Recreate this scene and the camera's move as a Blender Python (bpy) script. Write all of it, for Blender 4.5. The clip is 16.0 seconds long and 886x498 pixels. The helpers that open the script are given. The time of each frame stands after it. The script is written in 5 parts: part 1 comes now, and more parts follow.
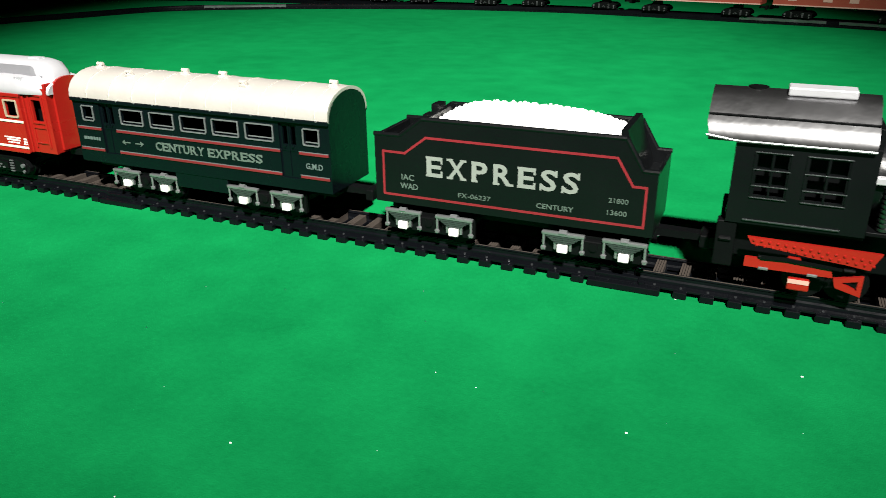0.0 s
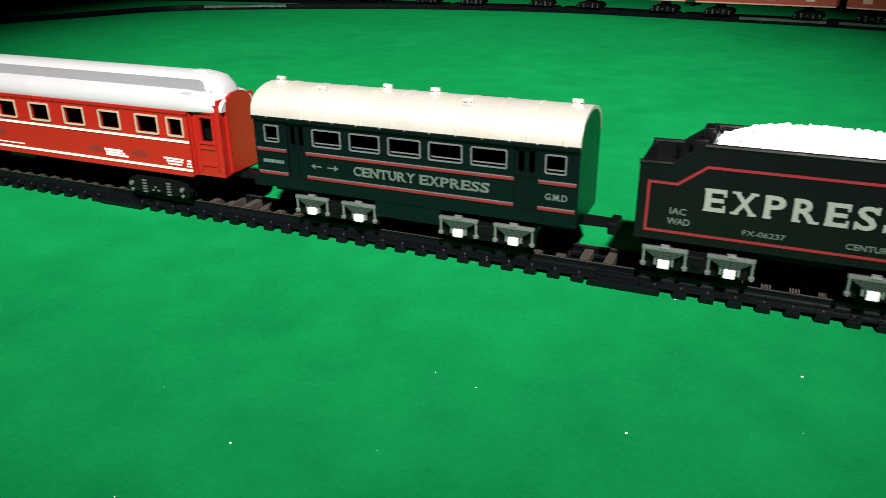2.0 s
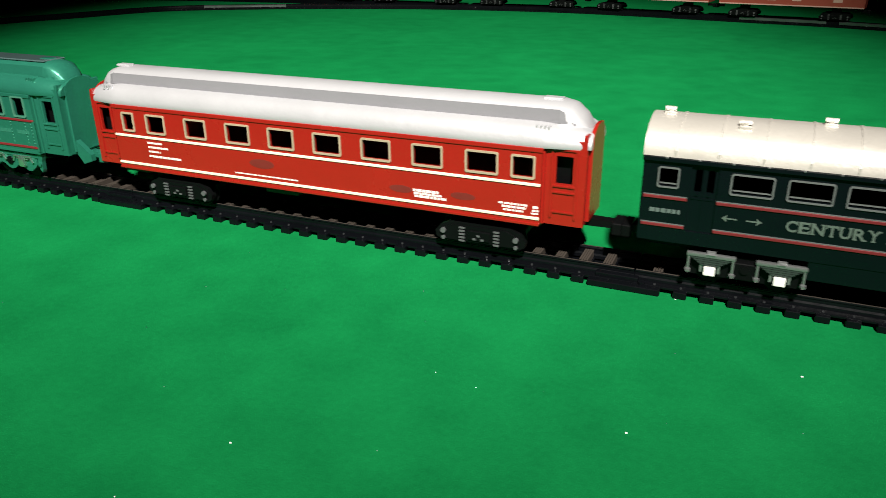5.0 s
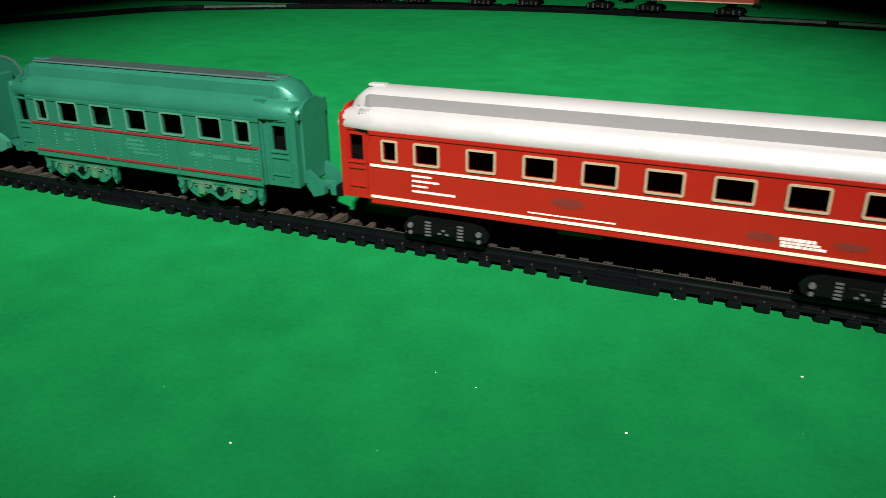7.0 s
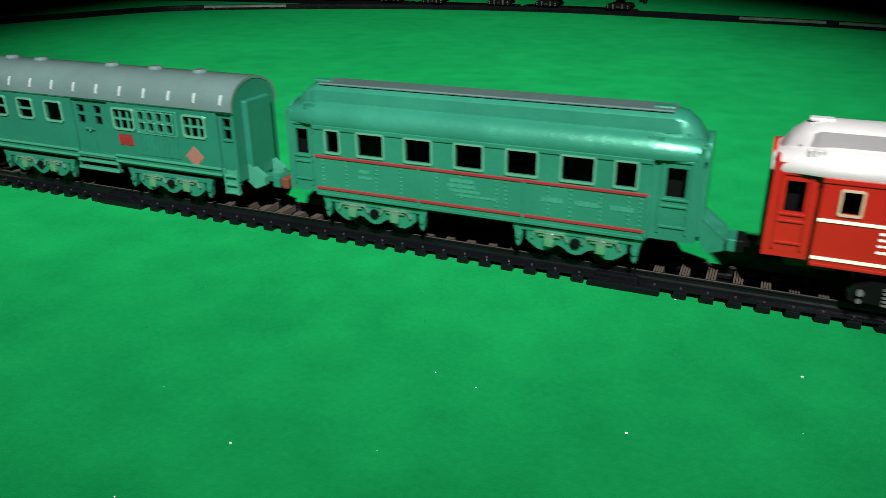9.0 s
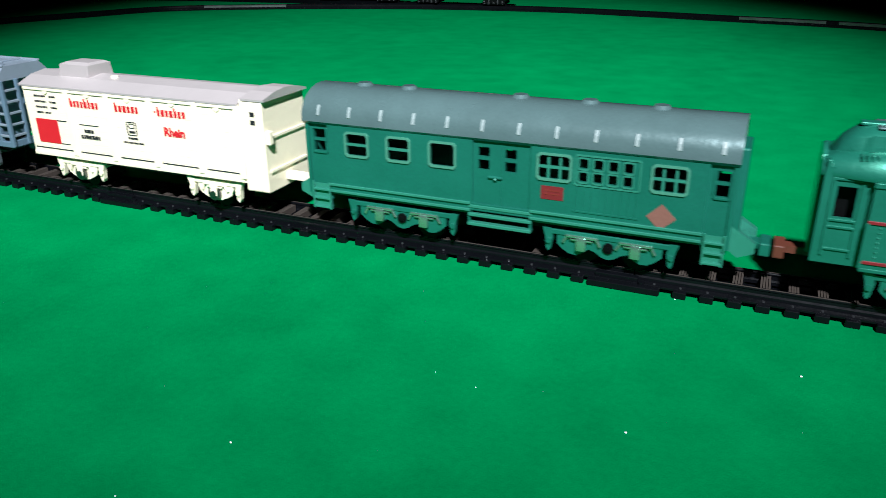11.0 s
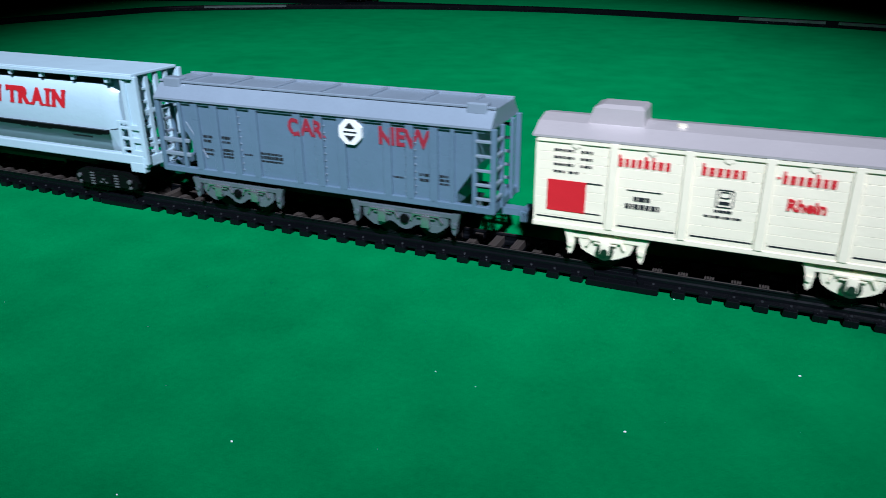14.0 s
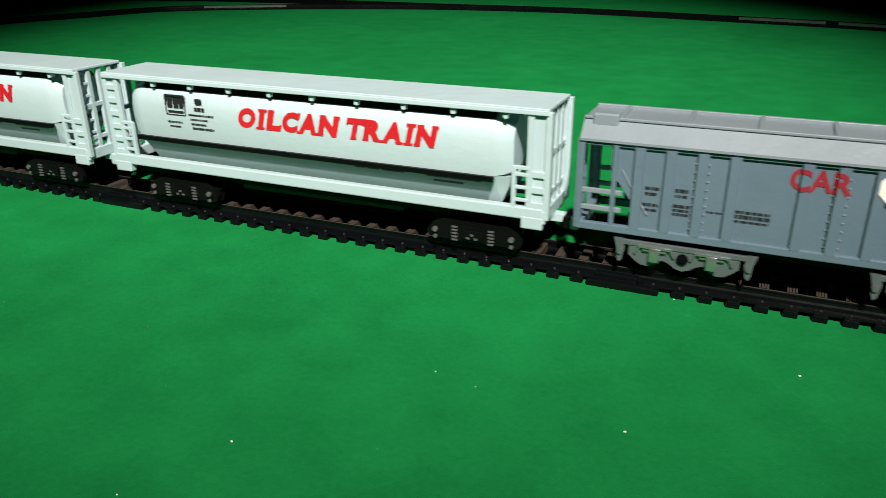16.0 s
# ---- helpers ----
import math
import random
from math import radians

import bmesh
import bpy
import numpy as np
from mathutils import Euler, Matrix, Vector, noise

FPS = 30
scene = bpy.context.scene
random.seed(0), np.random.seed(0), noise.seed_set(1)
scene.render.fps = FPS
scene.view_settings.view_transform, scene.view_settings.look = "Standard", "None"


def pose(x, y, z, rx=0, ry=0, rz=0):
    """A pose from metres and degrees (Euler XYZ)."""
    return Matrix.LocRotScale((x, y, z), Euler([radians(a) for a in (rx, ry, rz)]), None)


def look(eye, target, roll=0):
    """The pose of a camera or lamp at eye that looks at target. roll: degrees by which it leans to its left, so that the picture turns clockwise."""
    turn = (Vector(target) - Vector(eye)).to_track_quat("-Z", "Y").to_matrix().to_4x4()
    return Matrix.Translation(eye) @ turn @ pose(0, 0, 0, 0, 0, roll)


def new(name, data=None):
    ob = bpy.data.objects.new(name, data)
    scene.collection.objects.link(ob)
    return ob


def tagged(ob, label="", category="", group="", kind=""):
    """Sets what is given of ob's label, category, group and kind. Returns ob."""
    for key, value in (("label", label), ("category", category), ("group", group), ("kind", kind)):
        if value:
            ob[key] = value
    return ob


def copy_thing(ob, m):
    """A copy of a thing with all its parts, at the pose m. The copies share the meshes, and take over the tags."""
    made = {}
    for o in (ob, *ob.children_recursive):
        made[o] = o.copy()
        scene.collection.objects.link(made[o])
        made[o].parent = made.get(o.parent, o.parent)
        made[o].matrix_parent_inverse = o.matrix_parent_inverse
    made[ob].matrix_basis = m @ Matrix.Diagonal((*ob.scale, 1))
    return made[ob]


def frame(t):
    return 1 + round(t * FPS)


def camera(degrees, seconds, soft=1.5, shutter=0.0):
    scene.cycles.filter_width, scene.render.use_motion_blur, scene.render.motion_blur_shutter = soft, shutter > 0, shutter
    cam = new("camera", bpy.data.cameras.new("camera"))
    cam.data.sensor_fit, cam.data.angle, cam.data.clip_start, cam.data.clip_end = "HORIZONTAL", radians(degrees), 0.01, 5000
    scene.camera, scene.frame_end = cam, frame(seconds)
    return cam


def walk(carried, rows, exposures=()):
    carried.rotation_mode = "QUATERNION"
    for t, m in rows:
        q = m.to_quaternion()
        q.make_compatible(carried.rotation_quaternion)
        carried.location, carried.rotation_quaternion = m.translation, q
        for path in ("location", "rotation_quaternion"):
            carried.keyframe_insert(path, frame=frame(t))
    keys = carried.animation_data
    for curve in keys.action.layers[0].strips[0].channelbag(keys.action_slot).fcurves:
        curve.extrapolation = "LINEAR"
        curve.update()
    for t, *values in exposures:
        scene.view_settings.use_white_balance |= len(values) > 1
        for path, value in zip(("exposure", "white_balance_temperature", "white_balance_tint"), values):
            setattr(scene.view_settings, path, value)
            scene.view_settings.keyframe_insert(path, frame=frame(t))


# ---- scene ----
cam = camera(60.79, 16.0, soft=0.8, shutter=0.4)
EYE = (0.0, -0.297, 0.1365)
TURN = (66.908, 0.44, 23.319)
# a hair's breadth back during the hidden stretch after ten seconds
BACK = (0.0006, -0.0013, 0.0006)
EYE2 = tuple(a + b for a, b in zip(EYE, BACK))
walk(cam, [(0.0, pose(*EYE, *TURN)), (10.4, pose(*EYE, *TURN)),
           (12.1, pose(*EYE2, *TURN)), (16.0, pose(*EYE2, *TURN))],
     exposures=[(0.0, -0.04, 6600, 10), (3.5, -0.38, 6700, 10), (6.0, -0.45, 6900, 10), (7.0, -0.47, 6950, 10), (10.0, -0.16, 6300, 10),
                (12.4, -0.95, 5250, 17), (13.2, -0.98, 5200, 17), (14.0, -0.95, 5200, 17), (14.6, -0.74, 5250, 16), (15.3, -0.62, 6000, 12), (16.0, -0.74, 7300, 10)])

# ---- light: one bright ceiling lamp in front of the track, in an otherwise dark room ----
world = bpy.data.worlds.new("night_room")
scene.world = world
world.use_nodes = True
world.node_tree.nodes["Background"].inputs[0].default_value = (0.6, 0.8, 1.0, 1)
world.node_tree.nodes["Background"].inputs[1].default_value = 0.003

lamp_data = bpy.data.lights.new("lamp", "SPOT")
lamp_data.energy = 955.0
lamp_data.color = (1.0, 0.98, 0.93)
lamp_data.shadow_soft_size = 0.05
lamp_data.spot_size = radians(29.5)
lamp_data.spot_blend = 1.0
lamp = new("lamp", lamp_data)
lamp.matrix_world = look((0.52, -1.43, 1.72), (-0.33, 0.42, 0.0))

# ---- helpers of this scene ----
MM = 0.001
shift_x = [0.0]          # the x, in millimetres, that becomes the origin of the thing being built


def bm_new():
    return bmesh.new()


def part(name, bm, material, parent=None, label="", at=None, smooth=False):
    """Link a bmesh in millimetres as one mesh object; faces are shaded smooth where asked."""
    bmesh.ops.recalc_face_normals(bm, faces=bm.faces)
    off = Vector((shift_x[0], 0, 0)) if at is None else Vector(at)
    for v in bm.verts:
        v.co = (v.co - off) * MM
    me = bpy.data.meshes.new(name)
    bm.to_mesh(me)
    bm.free()
    me.materials.append(material)
    if smooth:
        for p in me.polygons:
            p.use_smooth = True
        me.set_sharp_from_angle(angle=radians(38))
    ob = new(name, me)
    if parent is not None:
        ob.parent = parent
    if at is not None:
        ob.location = (off - Vector((shift_x[0], 0, 0))) * MM
    if label:
        ob["label"] = label
    return ob


def thing(name, x, label, category, group=""):
    """An Empty at ground level at x millimetres, that carries the parts built after it."""
    ob = new(name)
    ob.empty_display_size = 0.01
    ob.location = (x * MM, 0, 0)
    shift_x[0] = x
    return tagged(ob, label, category, group)


def box(bm, x0, x1, y0, y1, z0, z1, bev=0.0):
    vs = [bm.verts.new((x, y, z)) for x in (x0, x1) for y in (y0, y1) for z in (z0, z1)]
    fs = [bm.faces.new([vs[i] for i in q]) for q in
          ((0, 1, 3, 2), (4, 6, 7, 5), (0, 4, 5, 1), (2, 3, 7, 6), (0, 2, 6, 4), (1, 5, 7, 3))]
    if bev > 0:
        es = list({e for f in fs for e in f.edges})
        bmesh.ops.bevel(bm, geom=es, offset=bev, segments=2, profile=0.5, affect="EDGES")


def loft(bm, sections, cap=True):
    """Join closed rings of equally many points, one after another."""
    rings = [[bm.verts.new(p) for p in s] for s in sections]
    for a, b in zip(rings, rings[1:]):
        n = len(a)
        for i in range(n):
            bm.faces.new((a[i], a[(i + 1) % n], b[(i + 1) % n], b[i]))
    if cap:
        bm.faces.new(rings[0])
        bm.faces.new(rings[-1][::-1])


def prism_x(bm, yz, x0, x1):
    loft(bm, [[(x, y, z) for y, z in yz] for x in (x0, x1)])


def prism_y(bm, xz, y0, y1):
    loft(bm, [[(x, y, z) for x, z in xz] for y in (y0, y1)])


def rod(bm, a, b, r, seg=10, r2=None):
    a, b = Vector(a), Vector(b)
    q = (b - a).to_track_quat("Z", "Y")
    ring = lambda c, rr: [c + q @ Vector((rr * math.cos(t), rr * math.sin(t), 0)) for t in
                          [2 * math.pi * i / seg for i in range(seg)]]
    loft(bm, [ring(a, r), ring(b, r if r2 is None else r2)])


def ball(bm, c, r, sub=1):
    bmesh.ops.create_icosphere(bm, subdivisions=sub, radius=r, matrix=Matrix.Translation(c))


def ring_y(bm, x0, x1, z0, z1, w, y0, y1, c=0.6):
    """A picture-frame ring in the x-z plane with cut corners: outer size given, border w wide."""
    def loop(i):
        a, b, d, e = x0 + i, x1 - i, z0 + i, z1 - i
        k = max(c - i * 0.4, 0.15)
        return [(a + k, d), (b - k, d), (b, d + k), (b, e - k), (b - k, e), (a + k, e), (a, e - k), (a, d + k)]
    o, n = loop(0), loop(w)
    sets = [[bm.verts.new((x, y, z)) for x, z in l] for l, y in ((o, y0), (n, y0), (n, y1), (o, y1))]
    for k in range(4):
        a, b = sets[k], sets[(k + 1) % 4]
        for i in range(8):
            j = (i + 1) % 8
            bm.faces.new((a[i], a[j], b[j], b[i]))


def wall_y(bm, x0, x1, z0, z1, holes, y0, y1):
    """A wall in the x-z plane, y0 to y1 thick, with rectangular openings right through it."""
    xs = sorted({x0, x1, *[h[i] for h in holes for i in (0, 1)]})
    zs = sorted({z0, z1, *[h[i] for h in holes for i in (2, 3)]})
    solid = lambda i, k: (0 <= i < len(xs) - 1 and 0 <= k < len(zs) - 1 and not any(
        h[0] - 1e-6 <= xs[i] and xs[i + 1] <= h[1] + 1e-6 and h[2] - 1e-6 <= zs[k] and zs[k + 1] <= h[3] + 1e-6 for h in holes))
    pts = {}

    def v(i, k, y):
        if (i, k, y) not in pts:
            pts[i, k, y] = bm.verts.new((xs[i], y, zs[k]))
        return pts[i, k, y]
    for i in range(len(xs) - 1):
        for k in range(len(zs) - 1):
            if not solid(i, k):
                continue
            for y in (y0, y1):
                bm.faces.new((v(i, k, y), v(i + 1, k, y), v(i + 1, k + 1, y), v(i, k + 1, y)))
            for di, dk, p, q in ((-1, 0, (i, k), (i, k + 1)), (1, 0, (i + 1, k), (i + 1, k + 1)),
                                 (0, -1, (i, k), (i + 1, k)), (0, 1, (i, k + 1), (i + 1, k + 1))):
                if not solid(i + di, k + dk):
                    bm.faces.new((v(*p, y0), v(*q, y0), v(*q, y1), v(*p, y1)))


def lettering(words, x0, x1, z0, z1, y, material, parent, label="", bold=0.0, slant=0.0, name="lettering", keep=None):
    """Words in the built-in font, drawn 0.2 mm proud on the side at y, fitted into a box."""
    cu = bpy.data.curves.new(name, "FONT")
    cu.body, cu.size, cu.extrude, cu.offset, cu.shear = words, 10.0, 0.05, bold, slant
    cu.resolution_u = 3
    tmp = bpy.data.objects.new(name, cu)
    me = bpy.data.meshes.new_from_object(tmp)
    bpy.data.objects.remove(tmp)
    bm = bmesh.new()
    bm.from_mesh(me)
    bpy.data.meshes.remove(me)
    lo = [min(v.co[i] for v in bm.verts) for i in range(2)]
    hi = [max(v.co[i] for v in bm.verts) for i in range(2)]
    for v in bm.verts:
        a = (v.co.x - lo[0]) / (hi[0] - lo[0])
        b = (v.co.y - lo[1]) / (hi[1] - lo[1])
        v.co = (x0 + a * (x1 - x0), y - 0.12 - v.co.z * 2.0, z0 + b * (z1 - z0))
    if keep:
        for px, side_x in ((keep[0], -1), (keep[1], 1)):
            bmesh.ops.bisect_plane(bm, geom=bm.verts[:] + bm.edges[:] + bm.faces[:], plane_co=(px, 0, 0), plane_no=(side_x, 0, 0), clear_outer=True)
        if not bm.faces:
            bm.free()
            return None
    return part(name, bm, material, parent, label)


SERIFS = {"E": ((0.16, 3), ), "X": ((0.14, 3), (0.86, 3)), "P": ((0.18, 3), ), "R": ((0.16, 3), (0.92, 1)), "N": ((0.14, 3), (0.86, 2)), "T": ((0.5, 1), ),
          "U": ((0.14, 2), (0.86, 2)), "Y": ((0.12, 2), (0.88, 2), (0.5, 1)), "I": ((0.5, 3), ), "L": ((0.2, 3), ), "A": ((0.1, 1), (0.9, 1)), "S": (), "C": (), "O": ()}
TICKS = {"E": ((1, 1), (1, 0)), "S": ((0.98, 1), (0.0, 0)), "C": ((0.98, 1), ), "T": ((0.0, 1), (1.0, 1)), "L": ((1.0, 0), )}
WIDTHS = {"I": 0.62, "L": 0.9, "X": 1.15, "N": 1.15, "A": 1.15, "O": 1.15, "R": 1.1, "S": 0.88, "E": 0.95, "P": 0.95}


def slab_word(words, x0, x1, z0, z1, y, material, parent, label, bold, gap=0.12, slant=0.0):
    """A word in slab-serif capitals, letter by letter."""
    ws = [WIDTHS.get(c, 1.0) for c in words]
    unit = (x1 - x0) / (sum(ws) + gap * (len(ws) - 1))
    x = x0
    for ch, wd in zip(words, ws):
        w = wd * unit
        h = z1 - z0
        e = 0.24 if ch == "I" else 0.0
        ob = lettering(ch, x + w * e, x + w * (1 - e), z0, z1, y, material, parent, label, bold=bold)
        bm = bm_new()
        t, half = h * 0.11, 0.19 * unit if ch != "I" else 0.28 * unit
        for c, where in SERIFS.get(ch, ()):
            for bit, zz in ((1, z0), (2, z1 - t)):
                if where & bit:
                    box(bm, x + c * w - half, x + c * w + half, y - 0.19, y + 0.1, zz, zz + t)
        for c, top in TICKS.get(ch, ()):
            zz = z1 - h * 0.32 if top else z0
            box(bm, x + c * w - 0.06 * unit, x + c * w + 0.06 * unit, y - 0.185, y + 0.1, zz, zz + h * 0.32)
        made = [ob]
        if bm.verts:
            made.append(part("serif", bm, material, ob))
        else:
            bm.free()
        for o in made:
            for v in o.data.vertices:
                v.co.x += (v.co.z - z0 * MM) * slant
        x += w + gap * unit


def bars(rows, y, material, parent, name="lettering", label=""):
    """Rows of unreadable print: each (x0, x1, z0, z1) broken into short dashes."""
    rnd = random.Random(len(rows) * 7 + int(rows[0][0]))
    bm = bm_new()
    for x0, x1, z0, z1 in rows:
        x = x0
        while x < x1 - 0.3:
            w = min(rnd.uniform(0.7, 2.6), x1 - x)
            box(bm, x, x + w, y - 0.15, y + 0.1, z0, z1)
            x += w + rnd.uniform(0.25, 0.5)
    return part(name, bm, material, parent, label)


# ---- materials ----
def nodes_of(name):
    m = bpy.data.materials.new(name)
    m.use_nodes = True
    return m, m.node_tree.nodes, m.node_tree.links, m.node_tree.nodes["Principled BSDF"]


def plastic(name, color, rough=0.4, metal=0.0, vary=0.18, grain=900.0, bump=0.04, spec=0.5, coat=0.0):
    """Moulded toy plastic: slow blotches and fine speckle in colour and gloss, and a faint moulding relief."""
    m, n, l, p = nodes_of(name)
    tc = n.new("ShaderNodeTexCoord")
    slow, fine = n.new("ShaderNodeTexNoise"), n.new("ShaderNodeTexNoise")
    slow.inputs["Scale"].default_value, fine.inputs["Scale"].default_value = 45.0, grain
    slow.inputs["Detail"].default_value = 5.0
    for t in (slow, fine):
        l.new(tc.outputs["Object"], t.inputs["Vector"])
    mix = n.new("ShaderNodeMix")
    mix.data_type = "RGBA"
    mix.inputs["A"].default_value = (*[c * (1 - vary) for c in color], 1)
    mix.inputs["B"].default_value = (*[min(c * (1 + vary), 0.95) for c in color], 1)
    add = n.new("ShaderNodeMath")
    add.operation = "MULTIPLY_ADD"
    add.inputs[1].default_value = 0.35
    l.new(fine.outputs["Fac"], add.inputs[0])
    mul = n.new("ShaderNodeMath")
    mul.operation = "MULTIPLY"
    mul.inputs[1].default_value = 0.65
    l.new(slow.outputs["Fac"], mul.inputs[0])
    l.new(mul.outputs[0], add.inputs[2])
    l.new(add.outputs[0], mix.inputs["Factor"])
    l.new(mix.outputs["Result"], p.inputs["Base Color"])
    rr = n.new("ShaderNodeMapRange")
    rr.inputs["To Min"].default_value, rr.inputs["To Max"].default_value = rough * 0.8, min(rough * 1.25, 1)
    l.new(slow.outputs["Fac"], rr.inputs["Value"])
    l.new(rr.outputs["Result"], p.inputs["Roughness"])
    p.inputs["Metallic"].default_value = metal
    p.inputs["Specular IOR Level"].default_value = spec
    p.inputs["Coat Weight"].default_value = coat
    b = n.new("ShaderNodeBump")
    b.inputs["Strength"].default_value, b.inputs["Distance"].default_value = bump * 4, 0.0003
    l.new(fine.outputs["Fac"], b.inputs["Height"])
    wave, sag = n.new("ShaderNodeBump"), n.new("ShaderNodeTexNoise")
    sag.inputs["Scale"].default_value, sag.inputs["Detail"].default_value = 150.0, 2.0
    l.new(tc.outputs["Object"], sag.inputs["Vector"])
    wave.inputs["Strength"].default_value, wave.inputs["Distance"].default_value = 0.16, 0.0012
    l.new(sag.outputs["Fac"], wave.inputs["Height"])
    l.new(b.outputs["Normal"], wave.inputs["Normal"])
    l.new(wave.outputs["Normal"], p.inputs["Normal"])
    return m


def felt_material():
    m, n, l, p = nodes_of("green_felt")
    tc = n.new("ShaderNodeTexCoord")
    big, mid, fine, fibre = [n.new("ShaderNodeTexNoise") for _ in range(4)]
    for t, s, d in ((big, 7.0, 4.0), (mid, 38.0, 6.0), (fine, 420.0, 3.0), (fibre, 1500.0, 2.0)):
        t.inputs["Scale"].default_value, t.inputs["Detail"].default_value = s, d
        l.new(tc.outputs["Object"], t.inputs["Vector"])
    big.inputs["Distortion"].default_value = 0.8
    ramp = n.new("ShaderNodeValToRGB")
    ramp.color_ramp.elements[0].position, ramp.color_ramp.elements[1].position = 0.34, 0.66
    ramp.color_ramp.elements[0].color = (0.0016, 0.130, 0.036, 1)
    ramp.color_ramp.elements[1].color = (0.0032, 0.204, 0.056, 1)
    s1 = n.new("ShaderNodeMath"); s1.operation = "MULTIPLY_ADD"; s1.inputs[1].default_value = 0.40
    s2 = n.new("ShaderNodeMath"); s2.operation = "MULTIPLY_ADD"; s2.inputs[1].default_value = 0.40
    s3 = n.new("ShaderNodeMath"); s3.operation = "MULTIPLY"; s3.inputs[1].default_value = 0.20
    l.new(fine.outputs["Fac"], s3.inputs[0])
    l.new(mid.outputs["Fac"], s2.inputs[0]); l.new(s3.outputs[0], s2.inputs[2])
    l.new(big.outputs["Fac"], s1.inputs[0]); l.new(s2.outputs[0], s1.inputs[2])
    l.new(s1.outputs[0], ramp.inputs["Fac"])
    l.new(ramp.outputs["Color"], p.inputs["Base Color"])
    p.inputs["Roughness"].default_value = 0.95
    p.inputs["Specular IOR Level"].default_value = 0.0
    p.inputs["Sheen Weight"].default_value = 0.10
    p.inputs["Sheen Roughness"].default_value = 0.5
    p.inputs["Sheen Tint"].default_value = (0.01, 1.0, 0.25, 1)
    h = n.new("ShaderNodeMath"); h.operation = "ADD"
    l.new(fine.outputs["Fac"], h.inputs[0]); l.new(fibre.outputs["Fac"], h.inputs[1])
    b = n.new("ShaderNodeBump")
    b.inputs["Strength"].default_value, b.inputs["Distance"].default_value = 0.3, 0.0005
    l.new(h.outputs[0], b.inputs["Height"])
    l.new(b.outputs["Normal"], p.inputs["Normal"])
    return m


FELT = felt_material()
PAINT = plastic("wall_paint", (0.12, 0.115, 0.11), 0.8, grain=60, vary=0.1)
TRACK = plastic("black_track_plastic", (0.0026, 0.0031, 0.0042), 0.26, vary=0.5, spec=0.22, bump=0.02)
# brown that puts the grazing sheen on black sleepers into the colour
SLEEPER = plastic("sleeper_sheen_brown", (0.052, 0.042, 0.035), 0.5, vary=0.4)
# bright metal that stands in for reflected light on the far rail
RAIL_GLINT = plastic("rail_glint_metal", (0.35, 0.36, 0.38), 0.35, metal=1.0)
BLACK = plastic("black_plastic", (0.0028, 0.0031, 0.0034), 0.38, vary=0.3, spec=0.12)
TENDER = plastic("tender_black_plastic", (0.0027, 0.0032, 0.0037), 0.30, vary=0.25, spec=0.35)
CENTURY = plastic("dark_green_plastic", (0.0016, 0.0033, 0.0046), 0.26, vary=0.25, spec=0.35)
CREAM = plastic("pearl_cream_paint", (0.63, 0.595, 0.545), 0.40, metal=0.5, vary=0.10)
CHROME = plastic("chrome_plating", (0.24, 0.25, 0.255), 0.24, metal=0.6, vary=0.45, bump=0.12, coat=1.0)
GREY_METAL = plastic("gunmetal_roof", (0.17, 0.17, 0.175), 0.36, metal=1.0, bump=0.008, vary=0.12)
RED = plastic("bright_red_plastic", (0.285, 0.010, 0.007), 0.26, vary=0.12, coat=0.3)
RED_TRIM = plastic("red_trim_paint", (0.19, 0.014, 0.020), 0.4, vary=0.15)
SILVER = plastic("silver_roof_paint", (0.50, 0.50, 0.525), 0.40, metal=0.35, vary=0.08)
GREEN = plastic("sea_green_pearl", (0.019, 0.185, 0.122), 0.34, metal=0.38, vary=0.32, coat=0.5, bump=0.06)
GREEN_ROOF = plastic("grey_green_roof", (0.090, 0.150, 0.150), 0.26, metal=0.25, vary=0.3, coat=0.8)
IVORY = plastic("ivory_plastic", (0.84, 0.765, 0.57), 0.36, vary=0.05)
LILAC = plastic("lilac_grey_roof", (0.50, 0.46, 0.45), 0.34, metal=0.35, vary=0.08)
SLATE = plastic("slate_grey_plastic", (0.105, 0.162, 0.218), 0.28, vary=0.14)
SLATE_ROOF = plastic("pale_grey_plastic", (0.19, 0.235, 0.28), 0.32, vary=0.16)
ICE = plastic("pale_blue_white_plastic", (0.40, 0.53, 0.59), 0.34, vary=0.06)
# the tank's pale plastic with the lower slope's shade put into the colour
ICE_SHADE = plastic("shaded_lower_panel", (0.20, 0.31, 0.325), 0.34, vary=0.08)
WHITE = plastic("white_print", (0.80, 0.80, 0.76), 0.5, vary=0.05)
PALE = plastic("pale_green_print", (0.080, 0.115, 0.094), 0.5, vary=0.2)
GREYPRINT = plastic("grey_print", (0.085, 0.12, 0.11), 0.5, vary=0.15)
INK = plastic("dark_print", (0.009, 0.011, 0.014), 0.6, vary=0.2)
COAL = plastic("white_coal_chips", (0.82, 0.82, 0.80), 0.5, vary=0.06)
BROWNRED = plastic("brick_red_plastic", (0.30, 0.055, 0.035), 0.45, vary=0.15)
LINT = plastic("white_lint", (0.8, 0.82, 0.8), 0.8)
WORN = plastic("worn_emblem", (0.15, 0.014, 0.009), 0.6, vary=0.3)
OLIVE = plastic("dark_olive_plastic", (0.020, 0.026, 0.008), 0.5, vary=0.2)
GREEN_PALE = plastic("pale_green_edge", (0.040, 0.24, 0.165), 0.26, metal=0.3, vary=0.2, coat=0.5)
DUSTYPINK = plastic("faded_pink_red", (0.19, 0.085, 0.065), 0.5, vary=0.3)
SIGNRED = plastic("print_red", (0.54, 0.012, 0.020), 0.45, vary=0.12)
